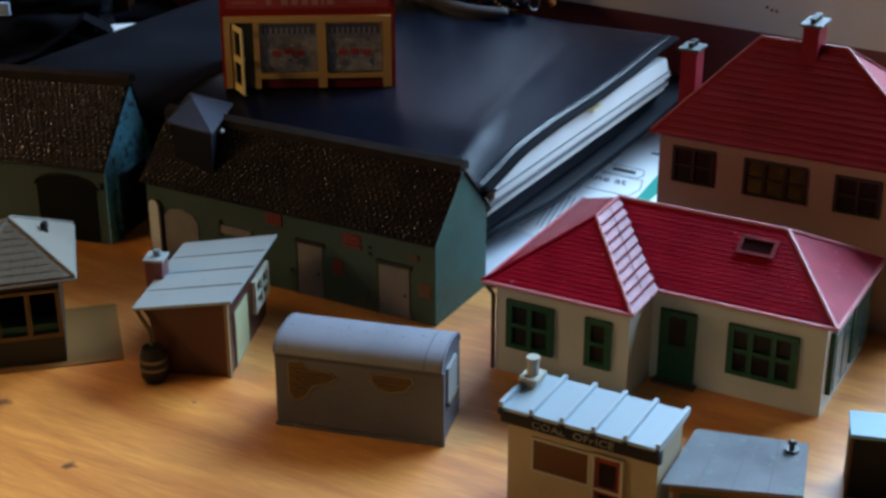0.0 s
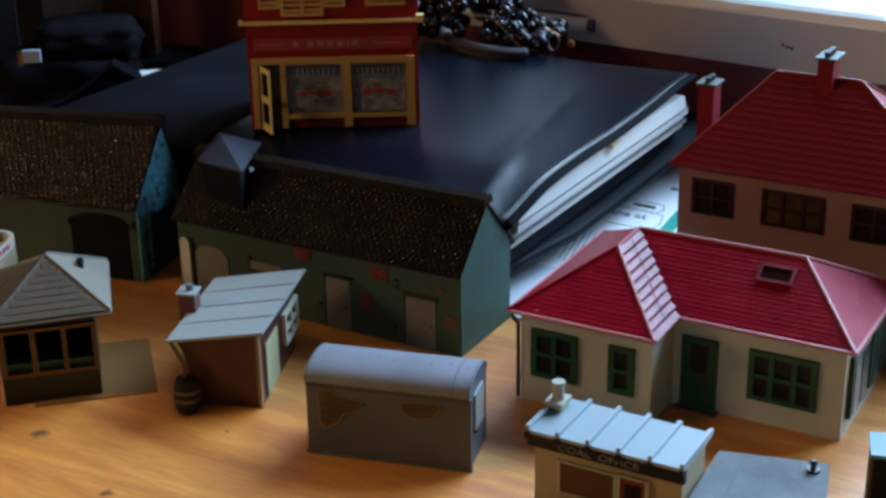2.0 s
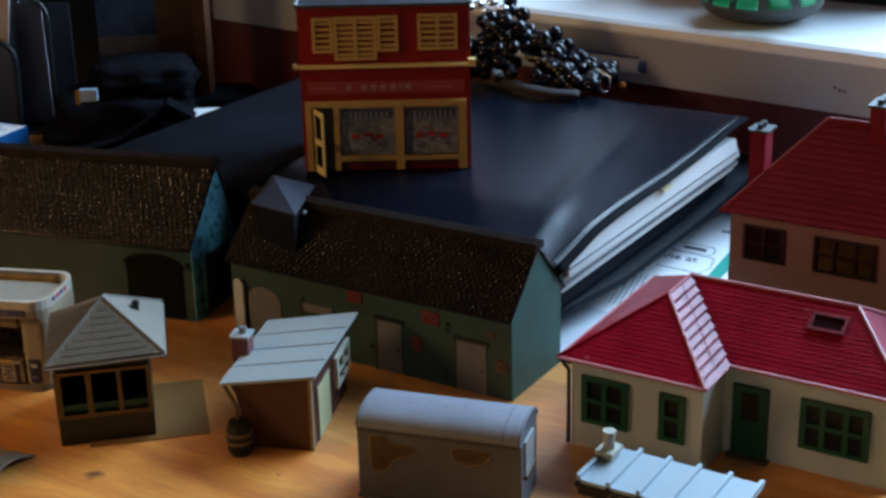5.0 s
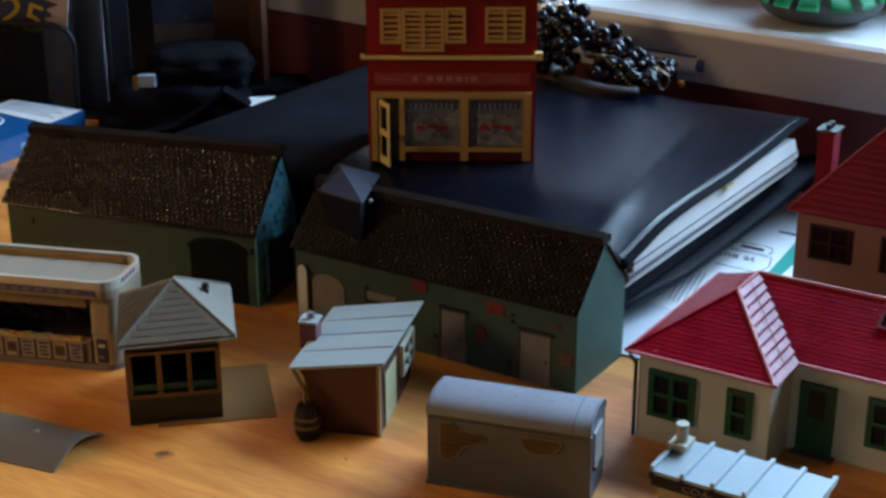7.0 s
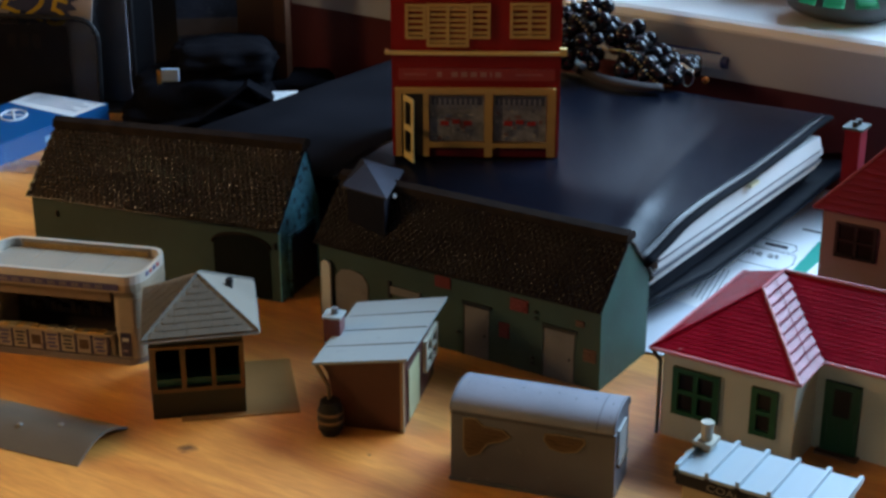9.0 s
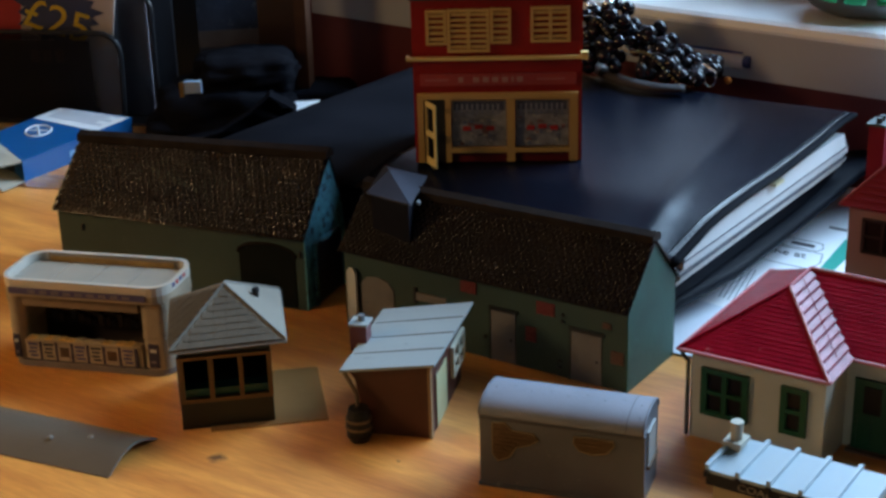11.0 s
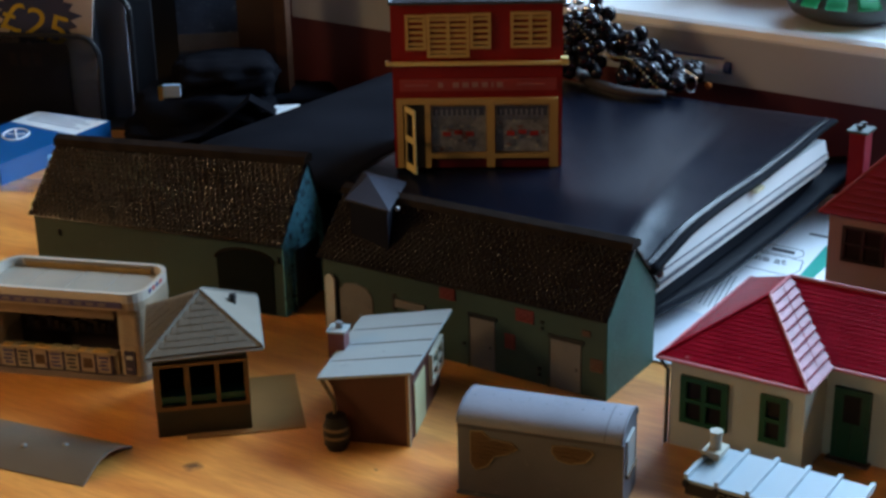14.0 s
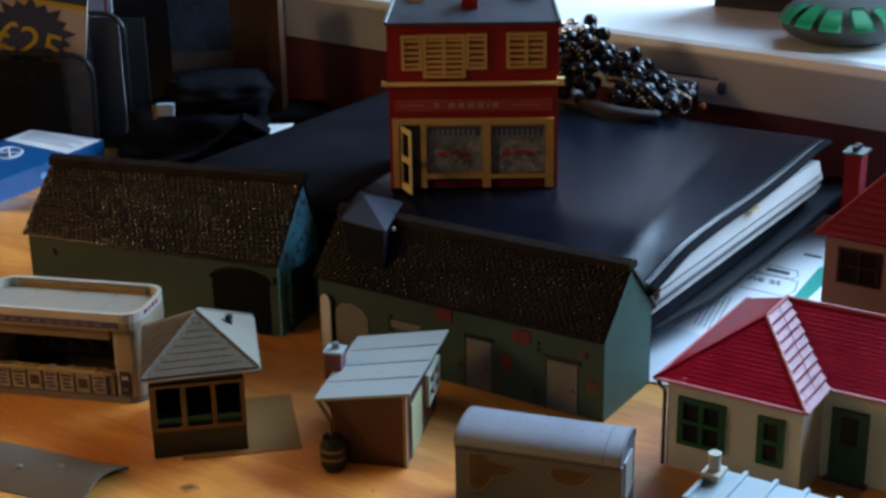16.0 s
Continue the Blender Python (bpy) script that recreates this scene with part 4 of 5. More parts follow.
# ---- the two green tiled sheds ----
def loft(bm, first, last, n):
    """A closed body between two alike outlines, straight but cut into n lengths."""
    rings = [[bm.verts.new(V3(p).lerp(V3(q), k / n)) for p, q in zip(first, last)] for k in range(n + 1)]
    m = len(first)
    for a, b in zip(rings, rings[1:]):
        for i in range(m):
            bm.faces.new((a[i], a[(i + 1) % m], b[(i + 1) % m], b[i]))
    bm.faces.new(rings[0][::-1])
    bm.faces.new(rings[-1])
    bmesh.ops.recalc_face_normals(bm, faces=bm.faces[:])


def pantiles(parent, e0, e1, r0, r1, step, rise, material):
    """Small rounded tiles in staggered courses between an eave line and a ridge line, as one mesh."""
    e0, e1, r0, r1 = map(Vector, (e0, e1, r0, r1))
    nor = (e1 - e0).cross(r0 - e0).normalized()
    rows = int(((r0 + r1 - e0 - e1) / 2).length / rise)
    verts, faces = [], []
    for k in range(rows):
        a, b = e0.lerp(r0, k / rows), e1.lerp(r1, k / rows)
        along, up = (b - a).normalized(), ((r0 - e0).normalized() + (r1 - e1).normalized()) / 2
        x, end = (k % 2) * step / 2, (b - a).length
        while x < end - step * 0.6:
            j, tilt = random.uniform(-0.08, 0.08), random.gauss(0, 0.06)
            w, h = step * 0.46, 0.42 + j
            c = a + along * (x + step / 2) + nor * 0.1
            n0 = len(verts)
            for u, v, q in ((-w, 0, 0.05), (0, 0, h + 0.16), (w, 0, 0.05), (-w, rise * 1.15, -0.02), (0, rise * 1.15, h * 0.35), (w, rise * 1.15, -0.02), (-w * 0.55, -0.05, h), (w * 0.55, -0.05, h), (-w * 0.55, rise * 1.15, h * 0.25), (w * 0.55, rise * 1.15, h * 0.25)):
                verts.append(c + along * u + up * v + nor * (q + tilt * u / w))
            faces += [[n0 + i for i in f] for f in ((0, 6, 8, 3), (6, 1, 4, 8), (1, 7, 9, 4), (7, 2, 5, 9), (0, 2, 7, 1, 6))]
            x += step
    bm = bmesh.new()
    vs = [bm.verts.new(v) for v in verts]
    for f in faces:
        bm.faces.new([vs[i] for i in f])
    ob = part("roof_tiles", bm, material, parent, smooth=True)
    ob["kind"] = "stuff"
    return ob


def tiled_shed(name, x, y, turn, size, L, D, he, hr, ridge, gable, label, tiles=SLATE):
    """A long shed; ridge gives the plan points of the two ends of its ridge."""
    o = thing(name, x, y, 0, turn, size, label, "model building", "model buildings")
    (xa, ya), (xb, yb) = ridge
    end = lambda x, xr, yr: [(x, 0, 0), (x, D, 0), (x, D, he), (xr, yr, hr - 1.5), (x, 0, he)]
    bm = bmesh.new()
    solid(bm, end(0, xa + 1.0, ya), end(L - 0.4, xb - 1.0, yb))
    part("wall", bm, MOSS, o)
    bm = bmesh.new()
    solid(bm, end(L - 0.4, xb - 1.0, yb), end(L, xb - 0.6, yb))
    part("gable_wall", bm, gable, o)
    sec = lambda x, xr, yr: [(x, -1.4, he - 1.0), (x, -1.4, he - 0.8), (xr, yr, hr - 0.5), (x, D + 1.0, he + 0.2), (x, D + 1.0, he - 0.6), (xr, yr, hr - 1.4)]
    bm = bmesh.new()
    loft(bm, sec(-1.0, xa, ya), sec(L + 0.6, xb, yb), 24)
    roof = part("roof", bm, tiles, o)
    pantiles(roof, (-0.8, -1.4, he - 0.4), (L + 0.4, -1.4, he - 0.4), (xa + 0.2, ya, hr + 0.6), (xb - 0.2, yb, hr + 0.6), 1.75, 1.45, tiles)
    cap = lambda x, y: [(x, y - 2.2, hr - 1.6), (x, y - 1.9, hr + 0.7), (x, y, hr + 1.8), (x, y + 1.9, hr + 0.7), (x, y + 2.2, hr - 1.6)]
    bm = bmesh.new()
    solid(bm, cap(xa, ya), cap(xb + 0.1, yb))
    part("ridge", bm, RIDGE, roof)
    return o, roof


def build_barn():
    o, roof = tiled_shed("model_barn", -284.3, -1.9, 11.5, (1.350, 1.600, 1.261), 86.2, 22.0, 25.2, 47.6, ((5.0, 8.2), (87.6, 13.6)), CYAN, "dark green model barn with black tiled roof and arch")
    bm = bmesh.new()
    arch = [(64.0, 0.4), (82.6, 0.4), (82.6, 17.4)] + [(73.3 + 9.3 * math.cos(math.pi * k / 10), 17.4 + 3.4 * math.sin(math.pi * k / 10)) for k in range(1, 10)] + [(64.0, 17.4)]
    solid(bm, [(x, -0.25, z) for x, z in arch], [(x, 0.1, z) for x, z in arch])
    part("arched_opening", bm, mat("arch_shade_green", (0.004, 0.006, 0.005), 0.8, spec=0.08), o)
    bm = bmesh.new()
    for k in range(10):
        a0, a1 = math.pi * k / 10, math.pi * (k + 1) / 10
        p = (73.3 + 9.7 * math.cos(a0), -0.2, 17.5 + 3.9 * math.sin(a0))
        q = (73.3 + 9.7 * math.cos(a1), -0.2, 17.5 + 3.9 * math.sin(a1))
        bar(bm, p, q, 0.45, 5)
    part("arch_ring", bm, RIDGE, o)
    part("side_opening", boxm(86.6, 4.6, 0.3, 86.95, 18.6, 20.0), mat("opening_shade_blue", (0.008, 0.010, 0.022), 0.5), o)
    bm = bmesh.new()
    pierced(bm, [3.4, 4.6, 18.6, 19.8], [0, 20.0, 21.2], lambda i, j: i == 1 and j == 0, 86.6, 87.3, lambda u, t, w: (t, u, w))
    part("opening_frame", bm, CYAN, o)
    for x in (9.0, 84.6):
        bm = bmesh.new()
        cyl(bm, x, -0.3, 18.0, 20.0, 0.5, 0.5, 6)
        part("hinge", bm, BLACK, o)


def build_engine_shed():
    o, roof = tiled_shed("model_engine_shed", -150.3, 20.6, 0.0, (1.411, 1.535, 1.082), 86.6, 24.0, 29.0, 48.6, ((-1.0, 12.2), (87.2, 12.2)), TEAL, "long green model shed with black tiled roof and cupola", DULLSLATE)
    bm = bmesh.new()
    arch = [(5.6, 0.3), (16.4, 0.3), (16.4, 16.4), (14.6, 19.4), (11.0, 20.6), (7.4, 19.6), (5.6, 17.0)]
    solid(bm, [(x, -0.3, z) for x, z in arch], [(x, 0.1, z) for x, z in arch])
    part("arched_door", bm, DOORGREY, o)
    bm = bmesh.new()
    leaf = [(1.6, 0.2), (4.6, 0.2), (4.6, 20.6), (3.8, 22.4), (2.4, 22.4), (1.6, 21.0)]
    solid(bm, [(x, -1.4, z) for x, z in leaf], [(x, -0.6, z) for x, z in leaf])
    part("door_leaf", bm, mat("pale_grey_leaf", (0.48, 0.49, 0.48), 0.55), o)
    part("window_sill", boxm(24.0, -0.5, 15.6, 33.4, 0.1, 18.4), DOORGREY, o)
    part("window_post", boxm(23.0, -0.4, 14.0, 24.0, 0.1, 20.0), BLACK, o)
    for x0, x1, z1 in ((47.2, 54.6, 18.6), (70.8, 79.4, 17.8)):
        d = part("door", boxm(x0, -0.3, 0.2, x1, 0.1, z1), DOORGREY, o)
        part("lintel", boxm(x0 - 0.5, -0.55, z1, x1 + 0.7, 0.1, z1 + 1.3), BLACK, d)
        part("door_knob", boxm(x1 - 1.4, -0.5, z1 * 0.45, x1 - 0.9, -0.3, z1 * 0.45 + 0.9), BLACK, d)
        part("jamb", boxm(x0 - 0.5, -0.5, 0, x0, 0.1, z1), mat("shadow_green", (0.02, 0.035, 0.028), 0.6), d)
    for x0, z0, x1, z1, m in ((38.0, 22.6, 42.8, 26.6, BRICKRED), (60.8, 21.0, 66.0, 25.4, BRICKRED), (57.6, 10.2, 60.6, 15.4, BRICKRED), (82.0, 9.4, 85.4, 13.8, BRICKBROWN), (79.6, 21.0, 82.0, 23.0, BRICKBROWN)):
        patch = part("brick_patch", boxm(x0, -0.2, z0, x1, 0.1, z1), m, o, "patch of exposed brick in the green wall")
        z, k = z0, 0
        while z < z1 - 0.6:
            x = x0 + (k % 2) * 0.9
            while x < x1 - 0.8:
                part("brick", boxm(x + 0.1, -0.42, z + 0.1, min(x + 1.8, x1), -0.2, z + 0.95), m, patch)
                x += 1.95
            z += 1.1
            k += 1
    for x, z in ((68.4, 22.4), (68.4, 20.2), (67.6, 5.6), (67.6, 3.4), (45.4, 8)):
        bm = bmesh.new()
        bar(bm, (x, -0.7, z), (x, 0.1, z), 0.5, 7)
        part("bolt", bm, BLACK, o)
    # the smoke cupola on the slope
    eave = [(22.7, 0.2), (13.1, 20.3), (-2.8, 22.2), (6.8, 2.1)]
    inset = [(9.9 + (x - 9.9) * 0.84, 11.2 + (y - 11.2) * 0.84) for x, y in eave]
    bm = bmesh.new()
    solid(bm, [(x, y, 30.0 if y < 12 else 36.0) for x, y in inset], [(x, y, 49.6) for x, y in inset])
    cup = part("cupola", bm, mat("blue_black_cupola", (0.006, 0.006, 0.010), 0.6, spec=0.06), roof, "blue black smoke cupola with pyramid cap")
    bm = bmesh.new()
    solid(bm, [(x, y, 49.4) for x, y in eave], [(x, y, 50.0) for x, y in eave])
    part("cupola_eave", bm, mat("dark_blue_eave", (0.012, 0.013, 0.02), 0.6), cup)
    bm = bmesh.new()
    solid(bm, [(x, y, 50.0) for x, y in eave], [(7.8 + (x - 9.9) * 0.02, 10.8 + (y - 11.2) * 0.02, 55.0) for x, y in eave])
    part("cupola_cap", bm, mat("blue_grey_cap", (0.026, 0.030, 0.046), 0.6, var=0.4, spec=0.2), cup)
    bm = bmesh.new()
    ball(bm, 19.0, 8.4, 46.4, 0.7, 8)
    part("highlight_dot", bm, WHITE, cup, "small white dot for a highlight on the cupola's side")


build_barn()
build_engine_shed()


# ---- the binder, the papers and the shop on it ----
def build_binder():
    o = thing("leather_binder", -26.2, 52.3, 0.4, -1.0, (1.451, 1.979, 1.173), "thick black leather ring binder with worn white pages", "binder")
    top = 41.6
    nx, ny, X, Yd = 130, 44, 228.0, 90.0

    def height(u, v):
        x = u * X
        drop = max(0.0, (x - 142) / 94)
        z = top - 41 * (drop * drop * (3 - 2 * drop))
        fade = min(1.0, max(0.0, (0.92 - v) / 0.4))
        front = 14 - v * Yd
        ridge = 9.5 + 22 * v - x
        z -= 0.10 * (ridge + math.sqrt(ridge * ridge + 6)) / 2 * fade
        z -= 3.6 * math.exp(-((x / 13) ** 2 + (v / 0.22) ** 2))
        z += 0.9 * math.exp(-((x - 34) / 16) ** 2) * math.sin(v * 5.0 + 0.6) + 0.75 * math.exp(-(ridge / 3.0) ** 2) * fade
        z -= 0.33 * (front + math.sqrt(front * front + 8)) / 2
        return z

    def across(x, v):
        """The cover's edge bows outwards over the thick pages."""
        return -x + 1.2 * math.sin(math.pi * min(1.0, v * 1.15)) ** 0.7 * max(0.0, 1 - x / 16) if v < 0.87 else -x

    def cover_piece(name, u0, u1, material, label=""):
        bm = bmesh.new()
        span = range(u0, u1 + 1)
        up = [[bm.verts.new((across(u / nx * X, v / ny), v / ny * Yd, height(u / nx, v / ny))) for v in range(ny + 1)] for u in span]
        lo = [[bm.verts.new((across(u / nx * X, v / ny), v / ny * Yd, max(0.3, height(u / nx, v / ny) - 1.7))) for v in range(ny + 1)] for u in span]
        n = u1 - u0
        for u in range(n):
            for v in range(ny):
                bm.faces.new((up[u][v], up[u + 1][v], up[u + 1][v + 1], up[u][v + 1]))
                bm.faces.new((lo[u][v], lo[u][v + 1], lo[u + 1][v + 1], lo[u + 1][v]))
            bm.faces.new((up[u][0], lo[u][0], lo[u + 1][0], up[u + 1][0]))
            bm.faces.new((up[u + 1][ny], lo[u + 1][ny], lo[u][ny], up[u][ny]))
        for v in range(ny):
            bm.faces.new((up[0][v + 1], lo[0][v + 1], lo[0][v], up[0][v]))
            bm.faces.new((up[n][v], lo[n][v], lo[n][v + 1], up[n][v + 1]))
        return part(name, bm, material, o, label, smooth=True)

    cover = cover_piece("top_cover", 1, 56, LEATHER)
    spine = cover_piece("spine_slope", 56, nx, DULLLEATHER, "dull black sloping spine of the binder")
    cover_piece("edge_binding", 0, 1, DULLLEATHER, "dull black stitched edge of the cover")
    bm = bmesh.new()
    strip_pts = [(-197.8, 83.5), (-196.0, 82.8), (-186.0, 87.4), (-187.6, 88.4)]
    pts = [(x, y, height(-x / X, y / Yd) + 0.25) for x, y in strip_pts]
    solid(bm, pts, [(x, y, z + 0.25) for x, y, z in pts])
    part("cover_strip", bm, mat("white_strip", (0.80, 0.82, 0.86), 0.3), spine, "narrow white strip on the cover")
    n = 60
    for dx, r, m, nm in ((3.4, 0.2, mat("black_seam", (0.003, 0.003, 0.004), 0.8, spec=0.1), "edge_seam"), (0.1, 0.6, mat("black_piping", (0.003, 0.0035, 0.005), 0.85, spec=0.06), "edge_piping")):
        bm = bmesh.new()
        tube(bm, [(across(dx, k / n), k / n * Yd, height(dx / X, k / n) + 0.02 - (0.8 if dx < 1 else 0)) for k in range(n + 1)], r, r)
        part(nm, bm, m, cover, smooth=True)
    bm = bmesh.new()
    for k in range(n):
        v0, v1 = k / n, (k + 0.6) / n
        bar(bm, (across(2.2, v0), v0 * Yd, height(2.2 / X, v0)), (across(2.2, v1), v1 * Yd, height(2.2 / X, v1)), 0.16, 5)
    part("stitching", bm, mat("grey_thread", (0.006, 0.007, 0.010), 0.6), cover)
    # page sections between the covers, the top one a wedge that follows the cover
    z = 22.4
    for k, (t, dx) in enumerate(((1.5, 1.6), (1.2, 0.8), (1.5, 1.4), (2.4, 0.4))):
        part("page_section", boxm(-90, 3.2 + 0.4 * k, z, -dx, 86 + 0.8 * (k % 2), z + t), PAPEREDGE if k == 1 else PAPER, o)
        z += t
        part("divider", boxm(-90, 3.0 + 0.4 * k, z, -dx + 0.3, 86.8, z + 0.2), mat("dark_divider", (0.10, 0.10, 0.12), 0.6), o)
        z += 0.28
    bm = bmesh.new()
    rows = []
    for k in range(25):
        v = 0.055 + 0.90 * k / 24
        zt = max(z + 0.4, min(height(2.0 / X, v) - 1.75, 39.2 - 4.6 * v - 3.0 * max(0.0, 0.2 - v) / 0.2))
        rows.append([bm.verts.new(q) for q in ((-90, v * Yd, z), (-0.4, v * Yd, z), (-1.2, v * Yd, zt), (-90, v * Yd, zt))])
    for a, b in zip(rows, rows[1:]):
        for j in range(4):
            bm.faces.new((a[j], a[(j + 1) % 4], b[(j + 1) % 4], b[j]))
    bm.faces.new(rows[0][::-1])
    bm.faces.new(rows[-1])
    bmesh.ops.recalc_face_normals(bm, faces=bm.faces[:])
    part("page_section", bm, PAPER, o, "thick wedge of worn white pages")
    part("page_tab", boxm(-4.0, 44, 35.0, 0.9, 48, 36.0), mat("cream_tab", (0.60, 0.52, 0.32), 0.5), o, "cream page tab sticking out")
    part("lower_cover", boxm(-150, 1.6, 15.0, -4.2, 87, 22.2), DULLLEATHER, o, bevel=1.6)
    edge = [(-7.0, 2), (-5.5, 13.7), (-3.8, 22.5), (-1.8, 32), (-1.7, 46), (-1.2, 61.6), (0.6, 74), (2.4, 83), (3.6, 89), (4.2, 94), (2.6, 100), (-2.0, 104)]
    bm = bmesh.new()
    rows = []
    for x, y in edge:
        lift = 8.5 * min(1.0, max(0.0, (y - 52) / 36)) ** 2
        rows.append([bm.verts.new(q) for q in ((-120, y, 8.0), (-18, y, 7.6 + 0.25 * lift), (x - 0.5, y, 8.0 + lift), (x, y, 10.0 + lift), (x - 1.0, y, 11.6 + lift), (-18, y, 13.4 + 0.25 * lift), (-120, y, 14.4))])
    for a, b in zip(rows, rows[1:]):
        for j in range(7):
            bm.faces.new((a[j], a[(j + 1) % 7], b[(j + 1) % 7], b[j]))
    bm.faces.new(rows[0][::-1])
    bm.faces.new(rows[-1])
    bmesh.ops.recalc_face_normals(bm, faces=bm.faces[:])
    part("lower_flap", bm, mat("sheen_black_leather", (0.003, 0.0045, 0.009), 0.5, var=0.4, scale=200, bump=0.5, fine=1200, spec=0.04), o, "curled black lower flap", smooth=True)
    part("back_cover", boxm(-150, 8.0, 0.9, -15.0, 84, 5.8), DULLLEATHER, o, bevel=1.8)


build_binder()


def sheet(name, pts, z, material, label, category, x, y, turn, size, skew):
    bm = bmesh.new()
    slab(bm, [(x, y, z) for x, y in pts], 0.22)
    o = thing(name, x, y, 0, turn, size, label, category, skew=skew)
    part("paper", bm, material, o)
    return o


leaf = sheet("printed_leaflet", [(-22, 40), (22, 47), (38, 150), (-2, 146)], 0.3, mat("cool_white_paper", (0.88, 0.90, 0.93), 0.6, var=0.03), "white printed leaflet with teal corner under the binder", "leaflet", 1.7, -12.1, -3.0, (1.418, 1.895, 1.102), -0.252)
m = Matrix.Translation((3.2, 97.2, 0.36)) @ Matrix.Rotation(radians(3), 4, "Z")
lettering("leaflet_text", "line at", 4.6, m, INK, leaf, 1.1)
bm = bmesh.new()
slab(bm, [(12.5, 78, 0.36), (15.5, 78.5, 0.36), (24.5, 112, 0.36), (18.6, 112, 0.36)], 0.05)
part("teal_corner", bm, PRINTTEAL, leaf)
bm = bmesh.new()
loop = [(-2, 90.5), (12, 90.5), (14.4, 95), (14, 100.4), (-2, 100.4)]
for p, q in zip(loop, loop[1:]):
    bar(bm, (*p, 0.34), (*q, 0.34), 0.14, 4)
loop = [(-2, 101.4), (12, 101.4), (13.4, 103.4), (12.6, 106.4), (-2, 106.4)]
for p, q in zip(loop, loop[1:]):
    bar(bm, (*p, 0.34), (*q, 0.34), 0.14, 4)
part("ruled_box", bm, INK, leaf)
for k in range(5):
    part("text_bar", boxm(-9 + k * 1.5, 66 - k * 0.3, 0.31, -8.6 + k * 1.5, 84, 0.36), mat("faint_grey_print", (0.35, 0.37, 0.40), 0.6), leaf)
part("text_bar", boxm(3, 103.0, 0.31, 10.5, 104.8, 0.37), INK, leaf)
part("text_bar", boxm(12, 117.0, 0.31, 18, 118.2, 0.37), INK, leaf)
sheet("loose_paper", [(-26, 33), (6, 36), (10, 60), (-20, 62)], 0.62, mat("blue_white_paper", (0.66, 0.72, 0.80), 0.5, var=0.05), "loose white paper by the binder's corner", "paper", 1.5, -5.4, -3.0, (1.373, 1.786, 1.288), -0.261)


def build_shop():
    o = thing("model_shop", -153.3, 74.9, 49.5, 31.1, (1.378, 1.693, 1.295), "red plastic model shop with yellow windows on the binder", "model building", "model buildings")
    W, D = 49.0, 26.0
    part("wall", boxm(0, 0.6, 0, W, D, 33.0), SHOPRED, o, bevel=0.25)
    part("upper_wall", boxm(-0.2, 1.4, 33.0, W + 0.2, D, 51.6), SHOPRED, o, bevel=0.25)
    part("ledge", boxm(-1.2, -0.5, 33.0, W + 1.0, 1.4, 33.8), SHOPPALE, o)
    part("ledge_knob", boxm(W - 0.4, -0.9, 33.0, W + 1.7, 1.0, 35.2), SHOPPALE, o)
    part("ledge_knob", boxm(-1.8, -0.8, 33.2, -0.8, 1.0, 34.4), SHOPPALE, o)
    board = part("name_board", boxm(2.0, 0.2, 24.8, W - 1.6, 0.6, 28.6), mat("faded_red_board", (0.30, 0.02, 0.022), 0.4), o, "faded red name board with pale lettering bars")
    for x0, x1 in ((13.2, 14.6), (17.4, 19.2), (20.2, 22.0), (23.0, 24.8), (25.8, 27.6), (28.6, 29.2), (30.1, 31.9)):
        part("lettering_bar", boxm(x0, 0.08, 25.9, x1, 0.2, 27.5), mat("pink_white_print", (0.36, 0.17, 0.16), 0.5), board)
    for x0, x1 in ((3.6, 10.2), (36.0, 44.0)):
        part("lettering_bar", boxm(x0, 0.1, 26.4, x1, 0.2, 26.9), mat("dull_pink_print", (0.36, 0.10, 0.10), 0.5), board)
    bm = bmesh.new()
    pierced(bm, [1.0, 2.8, 9.2, 10.8, 27.1, 29.5, 45.4, 47.9], [0.4, 3.4, 4.9, 20.8, 22.5], lambda i, j: (i == 1 and j < 3) or (i in (3, 5) and j in (0, 2)), -0.7, 0.6, lambda u, t, w: (u, t, w))
    part("shopfront_frame", bm, SHOPYELLOW, o)
    for x0, x1 in ((11.0, 27.0), (29.7, 45.2)):
        p = part("display_window", boxm(x0, 0.2, 5.2, x1, 0.6, 20.4), GREYPRINT, o, "printed display of goods behind the shop window")
        part("display_top", boxm(x0 + 0.6, 0.06, 17.0, x1 - 0.6, 0.2, 19.8), mat("dark_blue_print", (0.05, 0.06, 0.11), 0.5), p)
        k = x0 + 1.2
        while k < x1 - 1.4:
            part("hanging_item", boxm(k, -0.06, 15.2 + random.uniform(0, 1), k + 0.7, 0.06, 19.0), mat("pale_blue_print", (0.22, 0.24, 0.32), 0.5), p)
            k += 1.5
        for k in range(34):
            a, z = random.uniform(x0 + 0.4, x1 - 2.0), random.uniform(5.6, 15.0)
            tone = random.choice(((0.34, 0.34, 0.36), (0.12, 0.13, 0.17), (0.40, 0.38, 0.34), (0.20, 0.10, 0.09), (0.13, 0.16, 0.24)))
            part("printed_item", boxm(a, 0.10 - 0.002 * k, z, a + random.uniform(0.6, 1.8), 0.2, z + random.uniform(0.4, 1.2)), mat("goods_print_%d" % int(tone[0] * 100), tone, 0.5), p)
        for k in range(3):
            a = x0 + 3.2 + 3.4 * k
            part("display_item", boxm(a, -0.02, 10.4 + 0.5 * (k % 2), a + 2.4, 0.1, 11.8 + 0.5 * (k % 2)), PRINTRED, p)
        part("window_trim", boxm(x0, -0.3, 20.2, x1, 0.6, 20.8), SHOPYELLOW, p)
    part("stall_riser", boxm(11.6, 0.0, 0.2, 45.2, 0.6, 3.6), mat("deep_red_riser", (0.13, 0.006, 0.006), 0.4), o)
